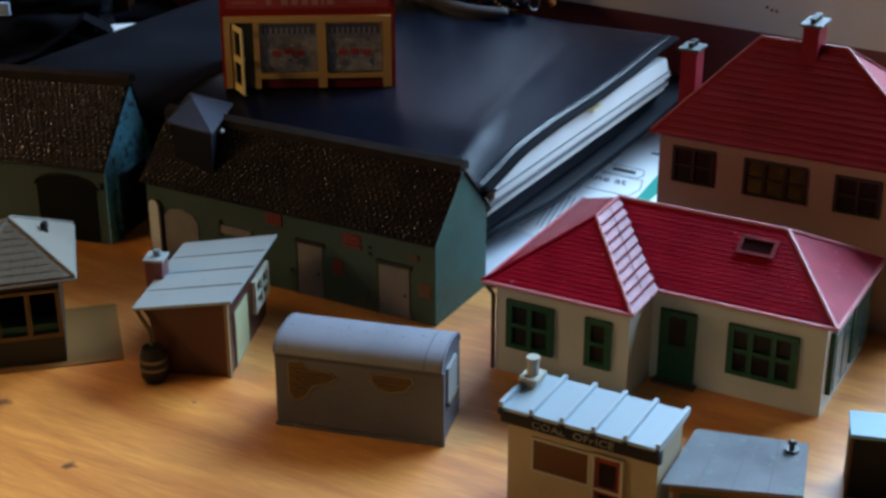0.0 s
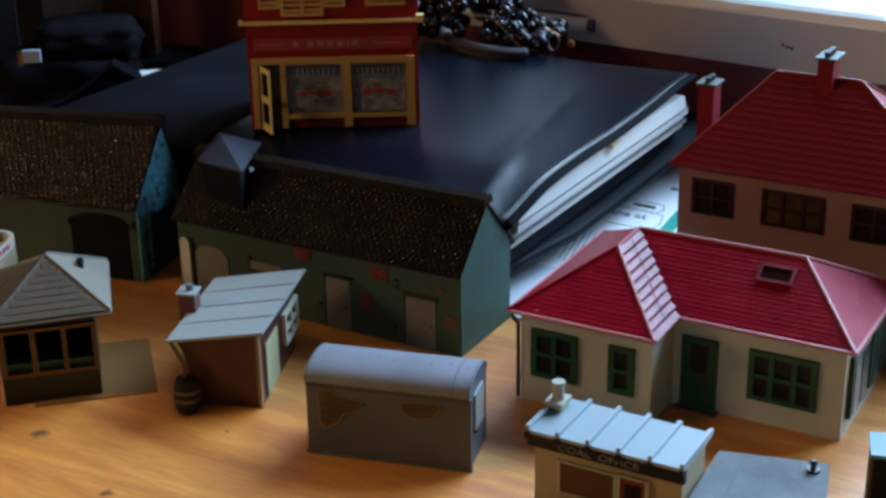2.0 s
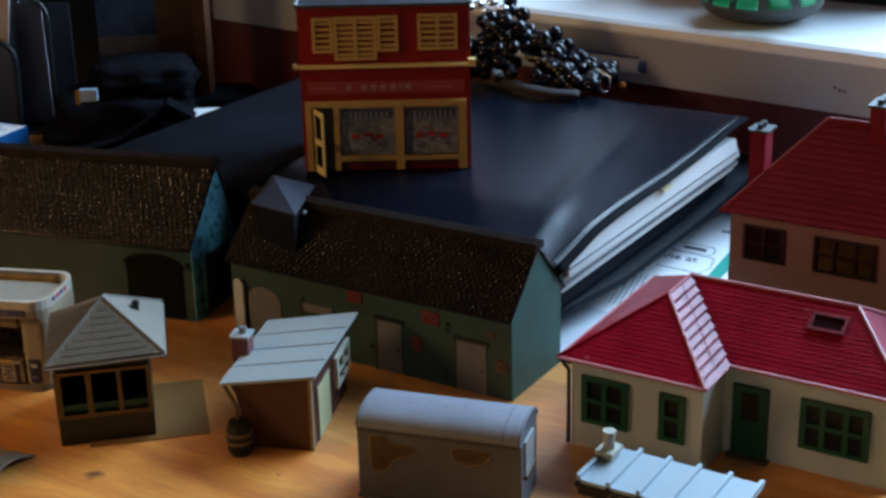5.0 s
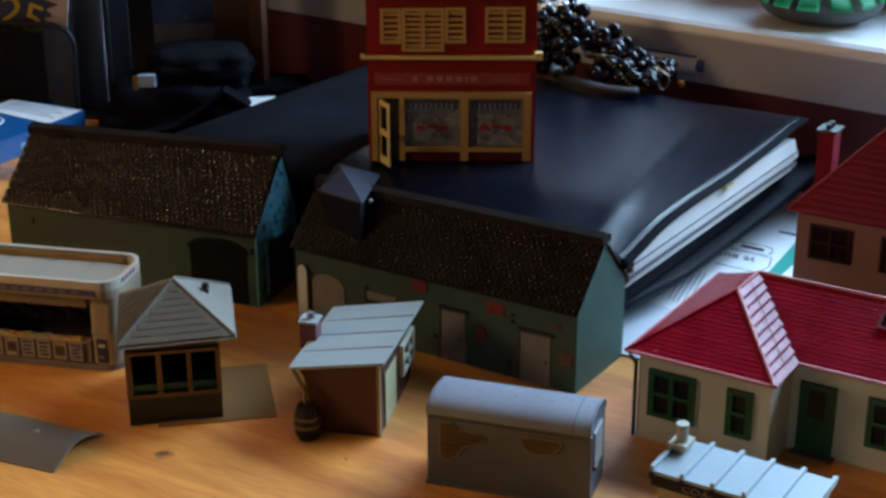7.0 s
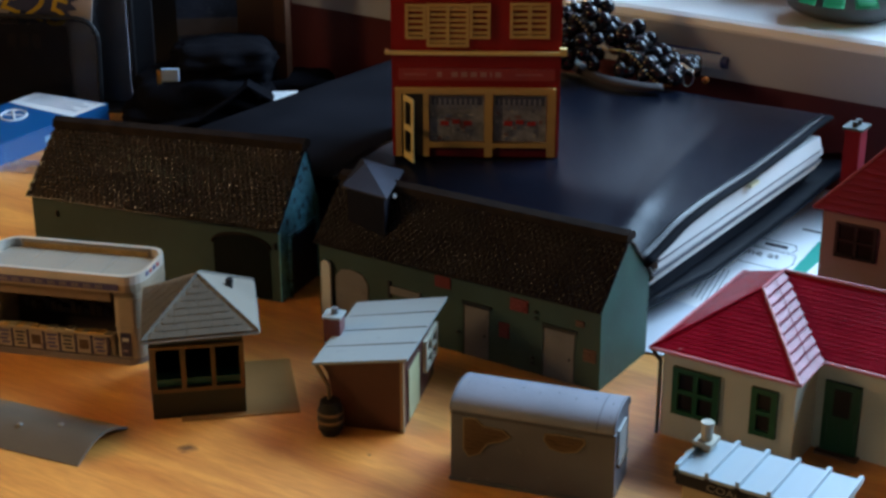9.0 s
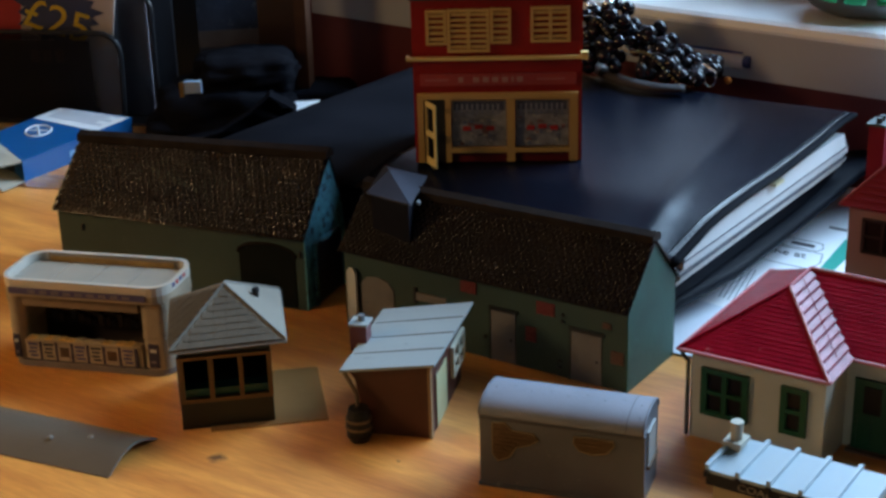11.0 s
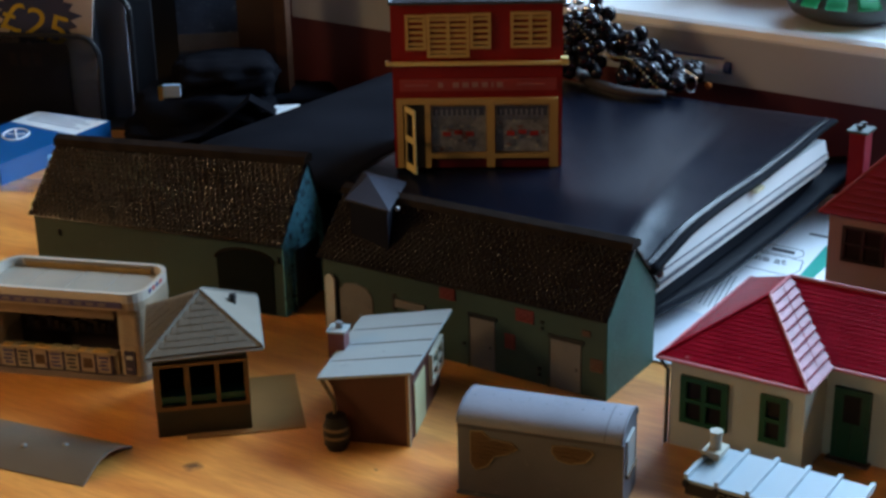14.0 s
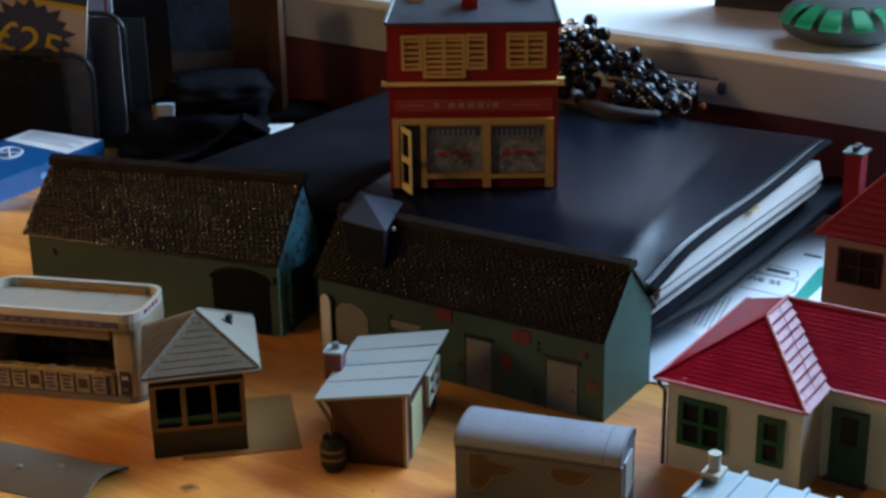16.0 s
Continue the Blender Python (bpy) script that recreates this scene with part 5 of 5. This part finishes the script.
    part("doorway", boxm(2.8, 0.3, 0.2, 9.2, 0.62, 20.8), mat("black_doorway", (0.008, 0.006, 0.005), 0.5), o)
    door = bmesh.new()
    d = Vector((0.52, -0.85, 0))
    a = Vector((3.0, 0.2, 0))
    def leafbox(u0, u1, z0, z1):
        nn = Vector((0.85, 0.52, 0)) * 0.5
        p = [a + d * u0, a + d * u1, a + d * u1 + nn, a + d * u0 + nn]
        solid(door, [q + Vector((0, 0, z0)) for q in p], [q + Vector((0, 0, z1)) for q in p])
    for u0, u1, z0, z1 in ((0, 1.2, 0.2, 20.4), (5.4, 6.6, 0.2, 20.4), (1.2, 5.4, 0.2, 2.6), (1.2, 5.4, 18.8, 20.4), (1.2, 5.4, 9.4, 11.2)):
        leafbox(u0, u1, z0, z1)
    part("open_door", door, SHOPPALE, o, "pale yellow glazed door standing open")

    def louvre(x0, z0, x1, z1, cols, rows):
        bm = bmesh.new()
        wall_frame(bm, x0, z0, x1, z1, 1.4, 0.9, cols, 1, 1.0, 0.9)
        w = part("window", bm, SHOPYELLOW, o)
        for k in range(rows):
            z = z0 + 0.9 + (z1 - z0 - 1.8) * (k + 0.5) / rows
            part("slat", boxm(x0 + 0.8, 0.75, z - 0.46, x1 - 0.8, 1.3, z + 0.46), SHOPYELLOW, w)
        return w
    louvre(4.0, 37.6, 10.0, 48.4, 1, 5)
    louvre(10.2, 35.2, 22.4, 48.6, 2, 7)
    louvre(22.6, 37.8, 28.6, 48.8, 1, 5)
    louvre(34.2, 38.0, 45.6, 49.0, 2, 5)
    bm = bmesh.new()
    slab(bm, [(-0.6, 0.4, 52.4), (W + 0.6, 0.4, 52.4), (W - 1.6, 19.0, 58.0), (1.8, 19.0, 58.0)], 0.9)
    roof = part("roof", bm, LEAD, o, bevel=0.2)
    bm = bmesh.new()
    solid(bm, [(0, D - 0.5, 51.6), (W, D - 0.5, 51.6), (W - 2, 19, 57.0), (2, 19, 57.0)], [(0, D, 51.6), (W, D, 51.6), (W - 2, 19.4, 57.6), (2, 19.4, 57.6)])
    part("back_roof", bm, LEAD, roof)
    part("gable_fill", boxm(0.4, 2, 51.0, W - 0.4, D - 1, 52.0), SHOPRED, roof)
    for p, q in (((-0.4, 0.4, 52.5), (2.0, 19, 58.2)), ((W + 0.4, 0.4, 52.5), (W - 1.8, 19, 58.2))):
        bm = bmesh.new()
        bar(bm, p, q, 0.5, 6)
        part("verge", bm, mat("grey_white_verge", (0.15, 0.18, 0.20), 0.5, var=0.6, scale=600), roof)
    st = part("chimney", boxm(21.4, 7.6, 53.0, 26.0, 11.6, 62.0), SHOPRED, o)
    for k in range(2):
        bm = bmesh.new()
        cyl(bm, 22.7 + 2.2 * k, 9.6, 62.0, 65.0, 0.8, 0.7, 9)
        part("chimney_pot", bm, CREAM, st)
    part("rooflight", boxm(5.0, 12.2, 54.2, 10.6, 13.4, 57.6), SHOPPALE, roof, "pale yellow rooflight frame")
    part("ridge_block", boxm(37.0, 14.4, 55.0, 44.2, 17.4, 60.0), SHOPRED, roof)


build_shop()


# ---- beads, cord and pen behind the shop ----
def build_beads():
    o = thing("bead_necklace", -137.8, 236.9, 49.8, 16.3, (1.470, 2.183, 1.456), "heap of black glass bead necklaces with gold chain", "necklace")
    rng = random.Random(5)
    for k in range(135):
        u = rng.uniform(-24, 27)
        v = rng.uniform(-7, 9)
        hmax = 25.0 * math.exp(-((u + 4.5) / 18) ** 2) * math.exp(-((v - 2) / 9) ** 2) + 2.5
        z = rng.uniform(0.25, 1.0) * hmax
        r = rng.uniform(2.2, 2.8)
        bm = bmesh.new()
        ball(bm, u, v, z + 1.2, r, 12)
        part("bead", bm, BEADBROWN if rng.random() < 0.025 else BEAD, o, smooth=True)
    for s in range(2):
        bm = bmesh.new()
        for k in range(34):
            a = k / 29
            ball(bm, -16 + 5 * s + (34 - 4 * s) * a, -7.4 + 2.5 * math.sin(a * 5 + s), 22 - 15 * a + 2.4 * math.sin(a * 9 + s * 2) - s * 3.2, 0.36, 6)
        part("chain", bm, GOLD if s == 1 else SILVER, o)
    bm = bmesh.new()
    for k in range(14):
        a0, a1 = 2 * math.pi * k / 14, 2 * math.pi * (k + 1) / 14
        bar(bm, (27 + 1.7 * math.cos(a0), -5, 3.0 + 2.8 * math.sin(a0)), (27 + 1.7 * math.cos(a1), -5, 3.0 + 2.8 * math.sin(a1)), 0.35, 5)
    bar(bm, (24, -3, 7), (29, -5, 5), 0.4, 5)
    part("clasp", bm, SILVER, o)
    bm = bmesh.new()
    for k, (x, z) in enumerate(((-20, 24.5), (-16, 26), (-12, 26.5), (-8, 25), (-14, 23.5), (-22, 22))):
        ball(bm, x, 1 - k % 2, z, 2.0, 8, 0.6)
    part("foil_charm", bm, SILVER, o)
    bm = bmesh.new()
    ball(bm, 32, -2, 1.5, 1.3, 8)
    part("amber_bead", bm, mat("amber_bead_glass", (0.35, 0.10, 0.02), 0.15), o)


build_beads()
o = thing("rolled_cord", 26.8, -36.7, 49.7, -8.0, (1.665, 2.117, 1.301), "grey white rolled cord lying before the beads", "cord", skew=-0.426)
pts = [(-84, 122), (-74, 118), (-66, 113), (-58, 109.5), (-50, 108.6), (-42, 110), (-36, 113)]
fine = [Vector(p).lerp(Vector(q), k / 4) for p, q in zip(pts, pts[1:]) for k in range(4)]
for _ in range(3):
    fine = [fine[0]] + [(a + b * 2 + c) / 4 for a, b, c in zip(fine, fine[1:], fine[2:])] + [fine[-1]]
for sec, r0, r1, m in ((fine[:9], 2.5, 2.2, CLOTHGREY), (fine[8:], 2.1, 1.4, mat("dull_grey_cord", (0.035, 0.032, 0.036), 0.8))):
    bm = bmesh.new()
    tube(bm, [(c.x, c.y, r0) for c in sec], r0, r1, 12)
    part("cord_length", bm, m, o, smooth=True)
o = thing("ballpoint_pen", -144.6, 282.6, 49.8, -2.8, (1.661, 1.471, 1.338), "silver and blue ballpoint pen behind the beads", "pen")
bm = bmesh.new()
bar(bm, (-60, 0, 2.2), (28.5, 0, 2.2), 2.9, 14)
part("barrel", bm, mat("satin_silver", (0.86, 0.85, 0.84), 0.35, metal=0.1), o, smooth=True)
bm = bmesh.new()
bar(bm, (28.5, 0, 2.2), (30.6, 0, 2.2), 2.4, 14)
part("button", bm, PENBLUE, o)
part("clip", boxm(-8, -0.8, 5.0, 28, 0.8, 5.7), PENBLUE, o)

# ---- on the window board ----
o = thing("painted_pebble", -48.5, 312.5, 74.2, 17.1, (1.516, 2.532, 1.333), "smooth grey stone painted with bright green patches", "pebble")
bm = bmesh.new()
ball(bm, 0, 0, 8.6, 20.0, 28, 0.43)
for v in bm.verts:
    v.co.y *= 0.72
part("stone", bm, STONE, o, smooth=True)
for k, (a, w) in enumerate(((-2.72, 0.21), (-2.2, 0.16), (-1.74, 0.17), (-1.22, 0.19), (-0.68, 0.18), (-0.15, 0.2))):
    bm = bmesh.new()
    grid = []
    for i in range(7):
        row = []
        for j in range(6):
            th = a + w * (i / 3 - 1)
            ph = 0.10 + (0.80 + 0.10 * (k % 2)) * j / 5
            row.append(bm.verts.new((20.25 * math.cos(th) * math.cos(ph), 0.72 * 20.25 * math.sin(th) * math.cos(ph), 8.6 + 8.75 * math.sin(ph))))
        grid.append(row)
    for i in range(6):
        for j in range(5):
            bm.faces.new((grid[i][j], grid[i + 1][j], grid[i + 1][j + 1], grid[i][j + 1]))
    bmesh.ops.solidify(bm, geom=bm.faces[:], thickness=0.15)
    part("green_patch", bm, GRASSGREEN, o, smooth=True)
o = thing("dark_picture_frame", -138.5, 367.5, 74.2, 1.0, (1.5, 1.5, 1.476), "dark reddish brown frame standing on the window board", "frame")
part("frame_edge", boxm(0, 0, 0, 110, 5, 3.0), BLACK, o)
part("frame_face", boxm(0, 1.0, 3.0, 110, 5, 80), DARKWOOD, o)


# ---- clutter at the far left of the table ----
def upright(name, x, y, turn, size, label, category):
    return thing(name, x, y, 0, turn, size, label, category)


def build_organiser():
    o = upright("mesh_desk_organiser", -434.0, 174.0, 23.0, (1.45, 2.0, 1.390), "black wire mesh desk organiser holding papers and leaflets", "organiser")

    def panel(x0, x1, y, h, r, lean):
        bm = bmesh.new()
        edge = [(x0, 0.5), (x0, h)] + [(x1 - r + r * math.sin(a), h - r + r * math.cos(a)) for a in (radians(15 * k) for k in range(7))] + [(x1, 0.5)]
        for p, q in zip(edge, edge[1:]):
            bar(bm, (p[0], y + lean * p[1], p[1]), (q[0], y + lean * q[1], q[1]), 1.0, 7)
        rim = part("rim", bm, MESHBLACK, o)
        bm = bmesh.new()
        step, k = 1.55, x0 - h

        def inside(x, z):
            dx, dz = x - (x1 - r), z - (h - r)
            return x0 <= x <= x1 and 0.5 <= z <= h - 0.3 and (dx < 0 or dz < 0 or dx * dx + dz * dz < (r - 0.2) ** 2)

        while k < x1 + h:
            for sg in (1, -1):
                zs = [0.5 + 0.5 * j for j in range(int(h * 2)) if inside(k + sg * (0.5 + 0.5 * j), 0.5 + 0.5 * j)]
                if len(zs) > 2:
                    z0, z1 = zs[0], zs[-1]
                    bar(bm, (k + sg * z0, y + lean * z0, z0), (k + sg * z1, y + lean * z1, z1), 0.2, 4)
            k += step
        wires = part("wire_panel", bm, MESHBLACK, o)
        wires["kind"] = "stuff"

    panel(-62, 5.2, 0, 37.8, 9, 0.06)
    panel(-40, 15.5, 7.6, 53, 8, 0.02)
    part("tray_floor", boxm(-62, 0, 0, 15, 26, 1.0), MESHBLACK, o)
    part("back_panel", boxm(-62, 25, 0, 15, 26, 46), MESHBLACK, o)


build_organiser()
o = upright("offer_leaflet", -441.0, 180.0, 24.0, (1.48, 1.836, 1.392), "white offer leaflet with blue starburst and yellow price", "leaflet")
o.matrix_basis = o.matrix_basis @ pose(-0.003, 0, 0.006, 0, 8, 0)
part("sheet", boxm(-60, 0, 1.2, 2.0, 0.6, 74), mat("pinkish_white_paper", (0.55, 0.48, 0.43), 0.6, var=0.04), o)
part("red_corner", boxm(-60, -0.15, 16, -35, 0.0, 51), PRINTRED, o)
for z0, z1, m in ((51.2, 53.2, YELLOWPRINT), (53.2, 57.4, mat("navy_print", (0.02, 0.03, 0.10), 0.5)), (57.4, 60.0, YELLOWPRINT)):
    part("colour_band", boxm(-60, -0.15, z0, 2.0, 0.0, z1), m, o)
bm = bmesh.new()
star = []
for k in range(36):
    a = 2 * math.pi * k / 36
    r = ((18.6 if k % 4 == 1 else 16.6) if k % 2 else 13.6)
    star.append((-20 + 1.0 * r * math.cos(a), 38.6 + 0.82 * r * math.sin(a)))
solid(bm, [(x, -0.3, z) for x, z in star], [(x, -0.15, z) for x, z in star])
part("starburst", bm, mat("deep_blue_print", (0.02, 0.035, 0.10), 0.5), o)
lettering("price_text", "£25", 17.5, Matrix.Translation((-20.5, -0.4, 34.6)) @ Matrix.Rotation(radians(9), 4, "Y") @ Matrix.Rotation(radians(90), 4, "X"), YELLOWPRINT, o, 1.05)
o = upright("dark_leaflet", -438.0, 177.0, 23.0, (1.489, 1.837, 1.371), "dark purple leaflet with faint lettering behind the mesh", "leaflet")
part("sheet", boxm(-60, 0, 1.2, -6.0, 0.5, 35), mat("dark_purple_print", (0.020, 0.014, 0.022), 0.6, var=0.4, scale=600), o)
for k, (x0, x1) in enumerate(((-30, -26.5), (-25, -21.5), (-20, -16.5))):
    part("lettering_bar", boxm(x0, -0.15, 25.5, x1, 0.0, 31), mat("dull_brown_print", (0.09, 0.05, 0.04), 0.6), o)
o = upright("upright_papers", -446.0, 198.0, 25.0, (1.505, 1.782, 1.406), "white papers with pink stripe standing in the organiser", "papers")
part("sheet", boxm(-20, 0, 1.4, 9.4, 0.6, 74), mat("blue_white_sheet", (0.45, 0.46, 0.52), 0.6), o)
part("pink_stripe", boxm(6.6, -0.12, 45, 7.6, 0.0, 74), mat("pink_print", (0.45, 0.06, 0.16), 0.6), o)
part("red_card", boxm(6.0, -0.9, 1.4, 13.0, -0.3, 34), mat("dark_red_card", (0.09, 0.01, 0.02), 0.6), o)
o = upright("folded_letter", -434.0, 174.0, 23.0, (1.45, 2.0, 1.390), "pale folded letter standing behind the wire mesh", "letter")
part("sheet", boxm(-6.0, 2.6, 1.0, 3.4, 3.1, 31.5), mat("grey_white_letter", (0.42, 0.42, 0.46), 0.6, var=0.06), o)
o = upright("white_envelope", -434.0, 174.0, 23.0, (1.45, 2.0, 1.390), "white envelope standing in the mesh organiser", "envelope")
part("sheet", boxm(0.5, 10.3, 1.0, 12.5, 10.8, 51.0), mat("lilac_white_paper", (0.50, 0.48, 0.56), 0.6, var=0.06), o)
o = upright("printed_booklet", -428.5, 287.7, 41.1, (1.496, 1.873, 1.456), "dark blue grey printed booklet leaning behind the clutter", "booklet")
part("cover", boxm(-20, 0, 0, 14.5, 2, 62), mat("blue_grey_cover", (0.030, 0.045, 0.075), 0.5, var=0.9, scale=260, wear=((0.09, 0.12, 0.15), 0.56)), o)
part("photo_band", boxm(-20, -0.2, 16, 14.0, 0.0, 23), mat("brown_photo", (0.10, 0.08, 0.07), 0.5, var=0.4, scale=400), o)
o = upright("black_box_file", -474.6, 275.6, 36.4, (1.506, 2.164, 1.472), "tall black box file standing at the back", "box file")
part("case", boxm(-24, 0, 0, 30, 12, 95), BLACK, o, bevel=0.6)
o = upright("wooden_frame", -369.0, 248.0, 23.4, (1.70, 2.428, 1.393), "dark brown wooden frame standing against the wall", "frame")
part("panel", boxm(-7.6, 1.0, 0, 5.6, 4, 57.0), DARKWOOD, o, bevel=0.4)
part("stile", boxm(5.6, 0, 0, 9.6, 4.6, 57.6), strip_mat("mid_brown_wood", (0.075, 0.028, 0.012), (0.04, 0.014, 0.006)), o, bevel=0.4)
part("rail", boxm(-7.6, 0.2, 54.6, 5.6, 1.0, 57.4), DARKWOOD, o)


def build_bag():
    o = upright("black_camera_bag", -358.5, 189.4, 36.5, (1.449, 2.522, 1.341), "crumpled black nylon bag with straps and silver buckle", "bag")
    for cx, cy, cz, rx, ry, rz, tx in ((-4, 8, 8, 24, 12, 12, 0.2), (7, 9, 23.5, 18, 9, 7.5, 0.5), (-12, 6, 4, 20, 10, 6, 0.9), (13, 8, 5, 12, 8, 7.5, 1.4), (3, 15, 14, 19, 8, 16, 0.4), (33, 25, 3, 15, 8, 7, 2.1)):
        bm = bmesh.new()
        bmesh.ops.create_icosphere(bm, subdivisions=4, radius=1)
        for v in bm.verts:
            n = v.co.normalized()
            e = max(abs(n.x), abs(n.y), abs(n.z)) ** -0.6
            w = e * (1 + 0.16 * noise.noise(n * 2.2 + Vector((tx * 9, 3, 1))) + 0.10 * abs(noise.noise(n * 5 + Vector((1, tx * 5, 2)))))
            v.co = Vector((cx + rx * n.x * w, cy + ry * n.y * w, max(0.1, cz + rz * n.z * w)))
        part("fold", bm, CLOTH, o, smooth=True)
    pts = [(-24, -6, 1.0), (-14, -9, 3.2), (-2, -8, 6.0), (8, -6, 12), (16, -4, 18), (24, -3, 12), (30, -2, 3)]
    bm = bmesh.new()
    rows = [[bm.verts.new((x, y + a, z + b)) for a, b in ((0, 0), (5, 0.6), (5, 1.4), (0, 0.8))] for x, y, z in pts]
    for p, q in zip(rows, rows[1:]):
        for j in range(4):
            bm.faces.new((p[j], p[(j + 1) % 4], q[(j + 1) % 4], q[j]))
    bm.faces.new(rows[0][::-1])
    bm.faces.new(rows[-1])
    bmesh.ops.recalc_face_normals(bm, faces=bm.faces[:])
    part("strap", bm, CLOTH, o)
    part("buckle", boxm(-14.6, -6.6, 22.4, -8.4, -5.4, 27.2), mat("pale_steel", (0.42, 0.55, 0.70), 0.35, metal=0.3), o, bevel=0.4)
    part("brass_ring", boxm(-16.4, -6.2, 21.0, -15.0, -5.2, 26.6), GOLD, o)


build_bag()
o = upright("black_hole_punch", -494.4, 169.3, 38.6, (1.434, 2.282, 1.345), "black plastic desk gadget beside the organiser", "gadget")
part("body", boxm(-26, 0, 0, 6, 14, 11.0), BLACK, o, bevel=1.6)
part("lever", boxm(-20, -1.4, 11.0, 5, 9, 14.0), mat("glossy_black", (0.012, 0.012, 0.016), 0.15), o, bevel=1.0)


def build_carton():
    o = thing("blue_medicine_carton", 108.9, -11.0, 0.0, -1.7, (1.829, 1.993, 1.269), "opened blue and white carton lying on the table", "carton", skew=-0.405)
    a, b, c, d = (-262.5, 36.5), (-249.6, 79.4), (-278.6, 76.0), (-286.5, 47.5)
    bm = bmesh.new()
    solid(bm, [(*p, 0.2) for p in (a, b, c, d)], [(*p, 9.2) for p in (a, b, c, d)])
    part("box", bm, BOXBLUE, o)
    mix = lambda p, q, s: (p[0] + (q[0] - p[0]) * s, p[1] + (q[1] - p[1]) * s)
    bm = bmesh.new()
    l0, r0 = mix(d, c, 0.60), mix(a, b, 0.66)
    r1, l1 = mix(a, b, 0.985), mix(d, c, 0.985)
    slab(bm, [(*l0, 9.3), (*r0, 9.3), (*r1, 9.3), (*l1, 9.3)], 0.08)
    part("white_panel", bm, mat("white_carton_print", (0.80, 0.82, 0.85), 0.4), o)
    for k in range(5):
        s0 = 0.71 + 0.05 * k
        p, q, r, t = mix(d, c, s0), mix(a, b, s0 + 0.05), mix(a, b, s0 + 0.068), mix(d, c, s0 + 0.018)
        bm = bmesh.new()
        slab(bm, [(*mix(p, q, 0.12), 9.4), (*mix(p, q, 0.9 - 0.12 * (k % 2)), 9.4), (*mix(t, r, 0.9 - 0.12 * (k % 2)), 9.4), (*mix(t, r, 0.12), 9.4)], 0.04)
        part("text_bar", bm, mat("grey_blue_text", (0.30, 0.34, 0.42), 0.5), o)
    bm = bmesh.new()
    cx, cy = -273.0, 57.0
    for k in range(24):
        a0, a1 = 2 * math.pi * k / 24, 2 * math.pi * (k + 1) / 24
        bar(bm, (cx + 4.4 * math.cos(a0), cy + 4.4 * math.sin(a0), 9.25), (cx + 4.4 * math.cos(a1), cy + 4.4 * math.sin(a1), 9.25), 0.5, 4)
    bar(bm, (cx - 3, cy + 3, 9.25), (cx + 3, cy - 3, 9.25), 0.45, 4)
    bar(bm, (cx - 3, cy - 1, 9.25), (cx + 3, cy + 1.5, 9.25), 0.4, 4)
    part("round_mark", bm, mat("white_mark", (0.62, 0.66, 0.70), 0.4), o)
    for k in range(3):
        s0 = 0.2 + 0.14 * k
        p, q = mix(a, b, s0 + 0.2), mix(a, b, s0 + 0.3)
        bm = bmesh.new()
        solid(bm, [(p[0] + 0.02, p[1], 3.0), (q[0] + 0.02, q[1], 3.0), (q[0] + 0.02, q[1], 5.4), (p[0] + 0.02, p[1], 5.4)], [(p[0] + 0.2, p[1] - 0.08, 3.0), (q[0] + 0.2, q[1] - 0.08, 3.0), (q[0] + 0.2, q[1] - 0.08, 5.4), (p[0] + 0.2, p[1] - 0.08, 5.4)])
        part("text_bar", bm, mat("light_blue_print", (0.16, 0.34, 0.55), 0.5), o)
    bm = bmesh.new()
    f0, f1 = (-262.5, 36.5), (-286.5, 47.5)
    solid(bm, [(*f0, 0.2), (*f1, 0.2), (f1[0] - 2, f1[1] - 8, 4.4), (f0[0] - 2, f0[1] - 8.5, 0.6)], [(*f0, 0.9), (*f1, 0.9), (f1[0] - 2, f1[1] - 8, 5.0), (f0[0] - 2, f0[1] - 8.5, 1.2)])
    part("open_flap", bm, CARDBOARD, o, "grey board inside of the open flap")
    bm = bmesh.new()
    solid(bm, [(*f0, 8.5), (*f1, 8.5), (f1[0] - 3, f1[1] - 7, 10.6), (f0[0] - 5, f0[1] - 6, 8.2)], [(*f0, 9.1), (*f1, 9.1), (f1[0] - 3, f1[1] - 7, 11.2), (f0[0] - 5, f0[1] - 6, 8.8)])
    part("open_flap", bm, CARDBOARD, o)
    part("open_mouth", boxm(-283, 39.6, 1.2, -266, 39.9, 8.0), BLACK, o)


build_carton()
o = thing("clear_wrapper", -400.2, 68.2, 0.3, 22.5, (1.381, 2.036, 1.062), "crumpled clear plastic wrapper on the table", "wrapper", skew=-0.171)
bm = bmesh.new()
g = [[bm.verts.new((x * 2.2, y * 1.6, 0.4 + 1.1 * abs(noise.noise(Vector((x * 0.8, y * 0.9, 4)))) * (1 if 0 < x < 11 and 0 < y < 6 else 0.1))) for y in range(7)] for x in range(12)]
for x in range(11):
    for y in range(6):
        bm.faces.new((g[x][y], g[x + 1][y], g[x + 1][y + 1], g[x][y + 1]))
film = bpy.data.materials.new("clear_film")
film.use_nodes = True
fb = film.node_tree.nodes["Principled BSDF"]
fb.inputs["Transmission Weight"].default_value, fb.inputs["Roughness"].default_value, fb.inputs["IOR"].default_value = 1.0, 0.12, 1.15
fb.inputs["Base Color"].default_value = (0.9, 0.92, 0.95, 1)
bmesh.ops.solidify(bm, geom=bm.faces[:], thickness=0.15)
part("film", bm, film, o)
sheet("paper_scrap", [(-196.7, 108.6), (-188.7, 103.8), (-182.4, 108.0), (-184.0, 115.7)], 11.0, mat("bright_paper", (0.85, 0.87, 0.9), 0.5), "white paper scrap sticking out below the bag", "paper", 45.4, -24.6, -3.4, (1.629, 2.020, 1.344), -0.379)
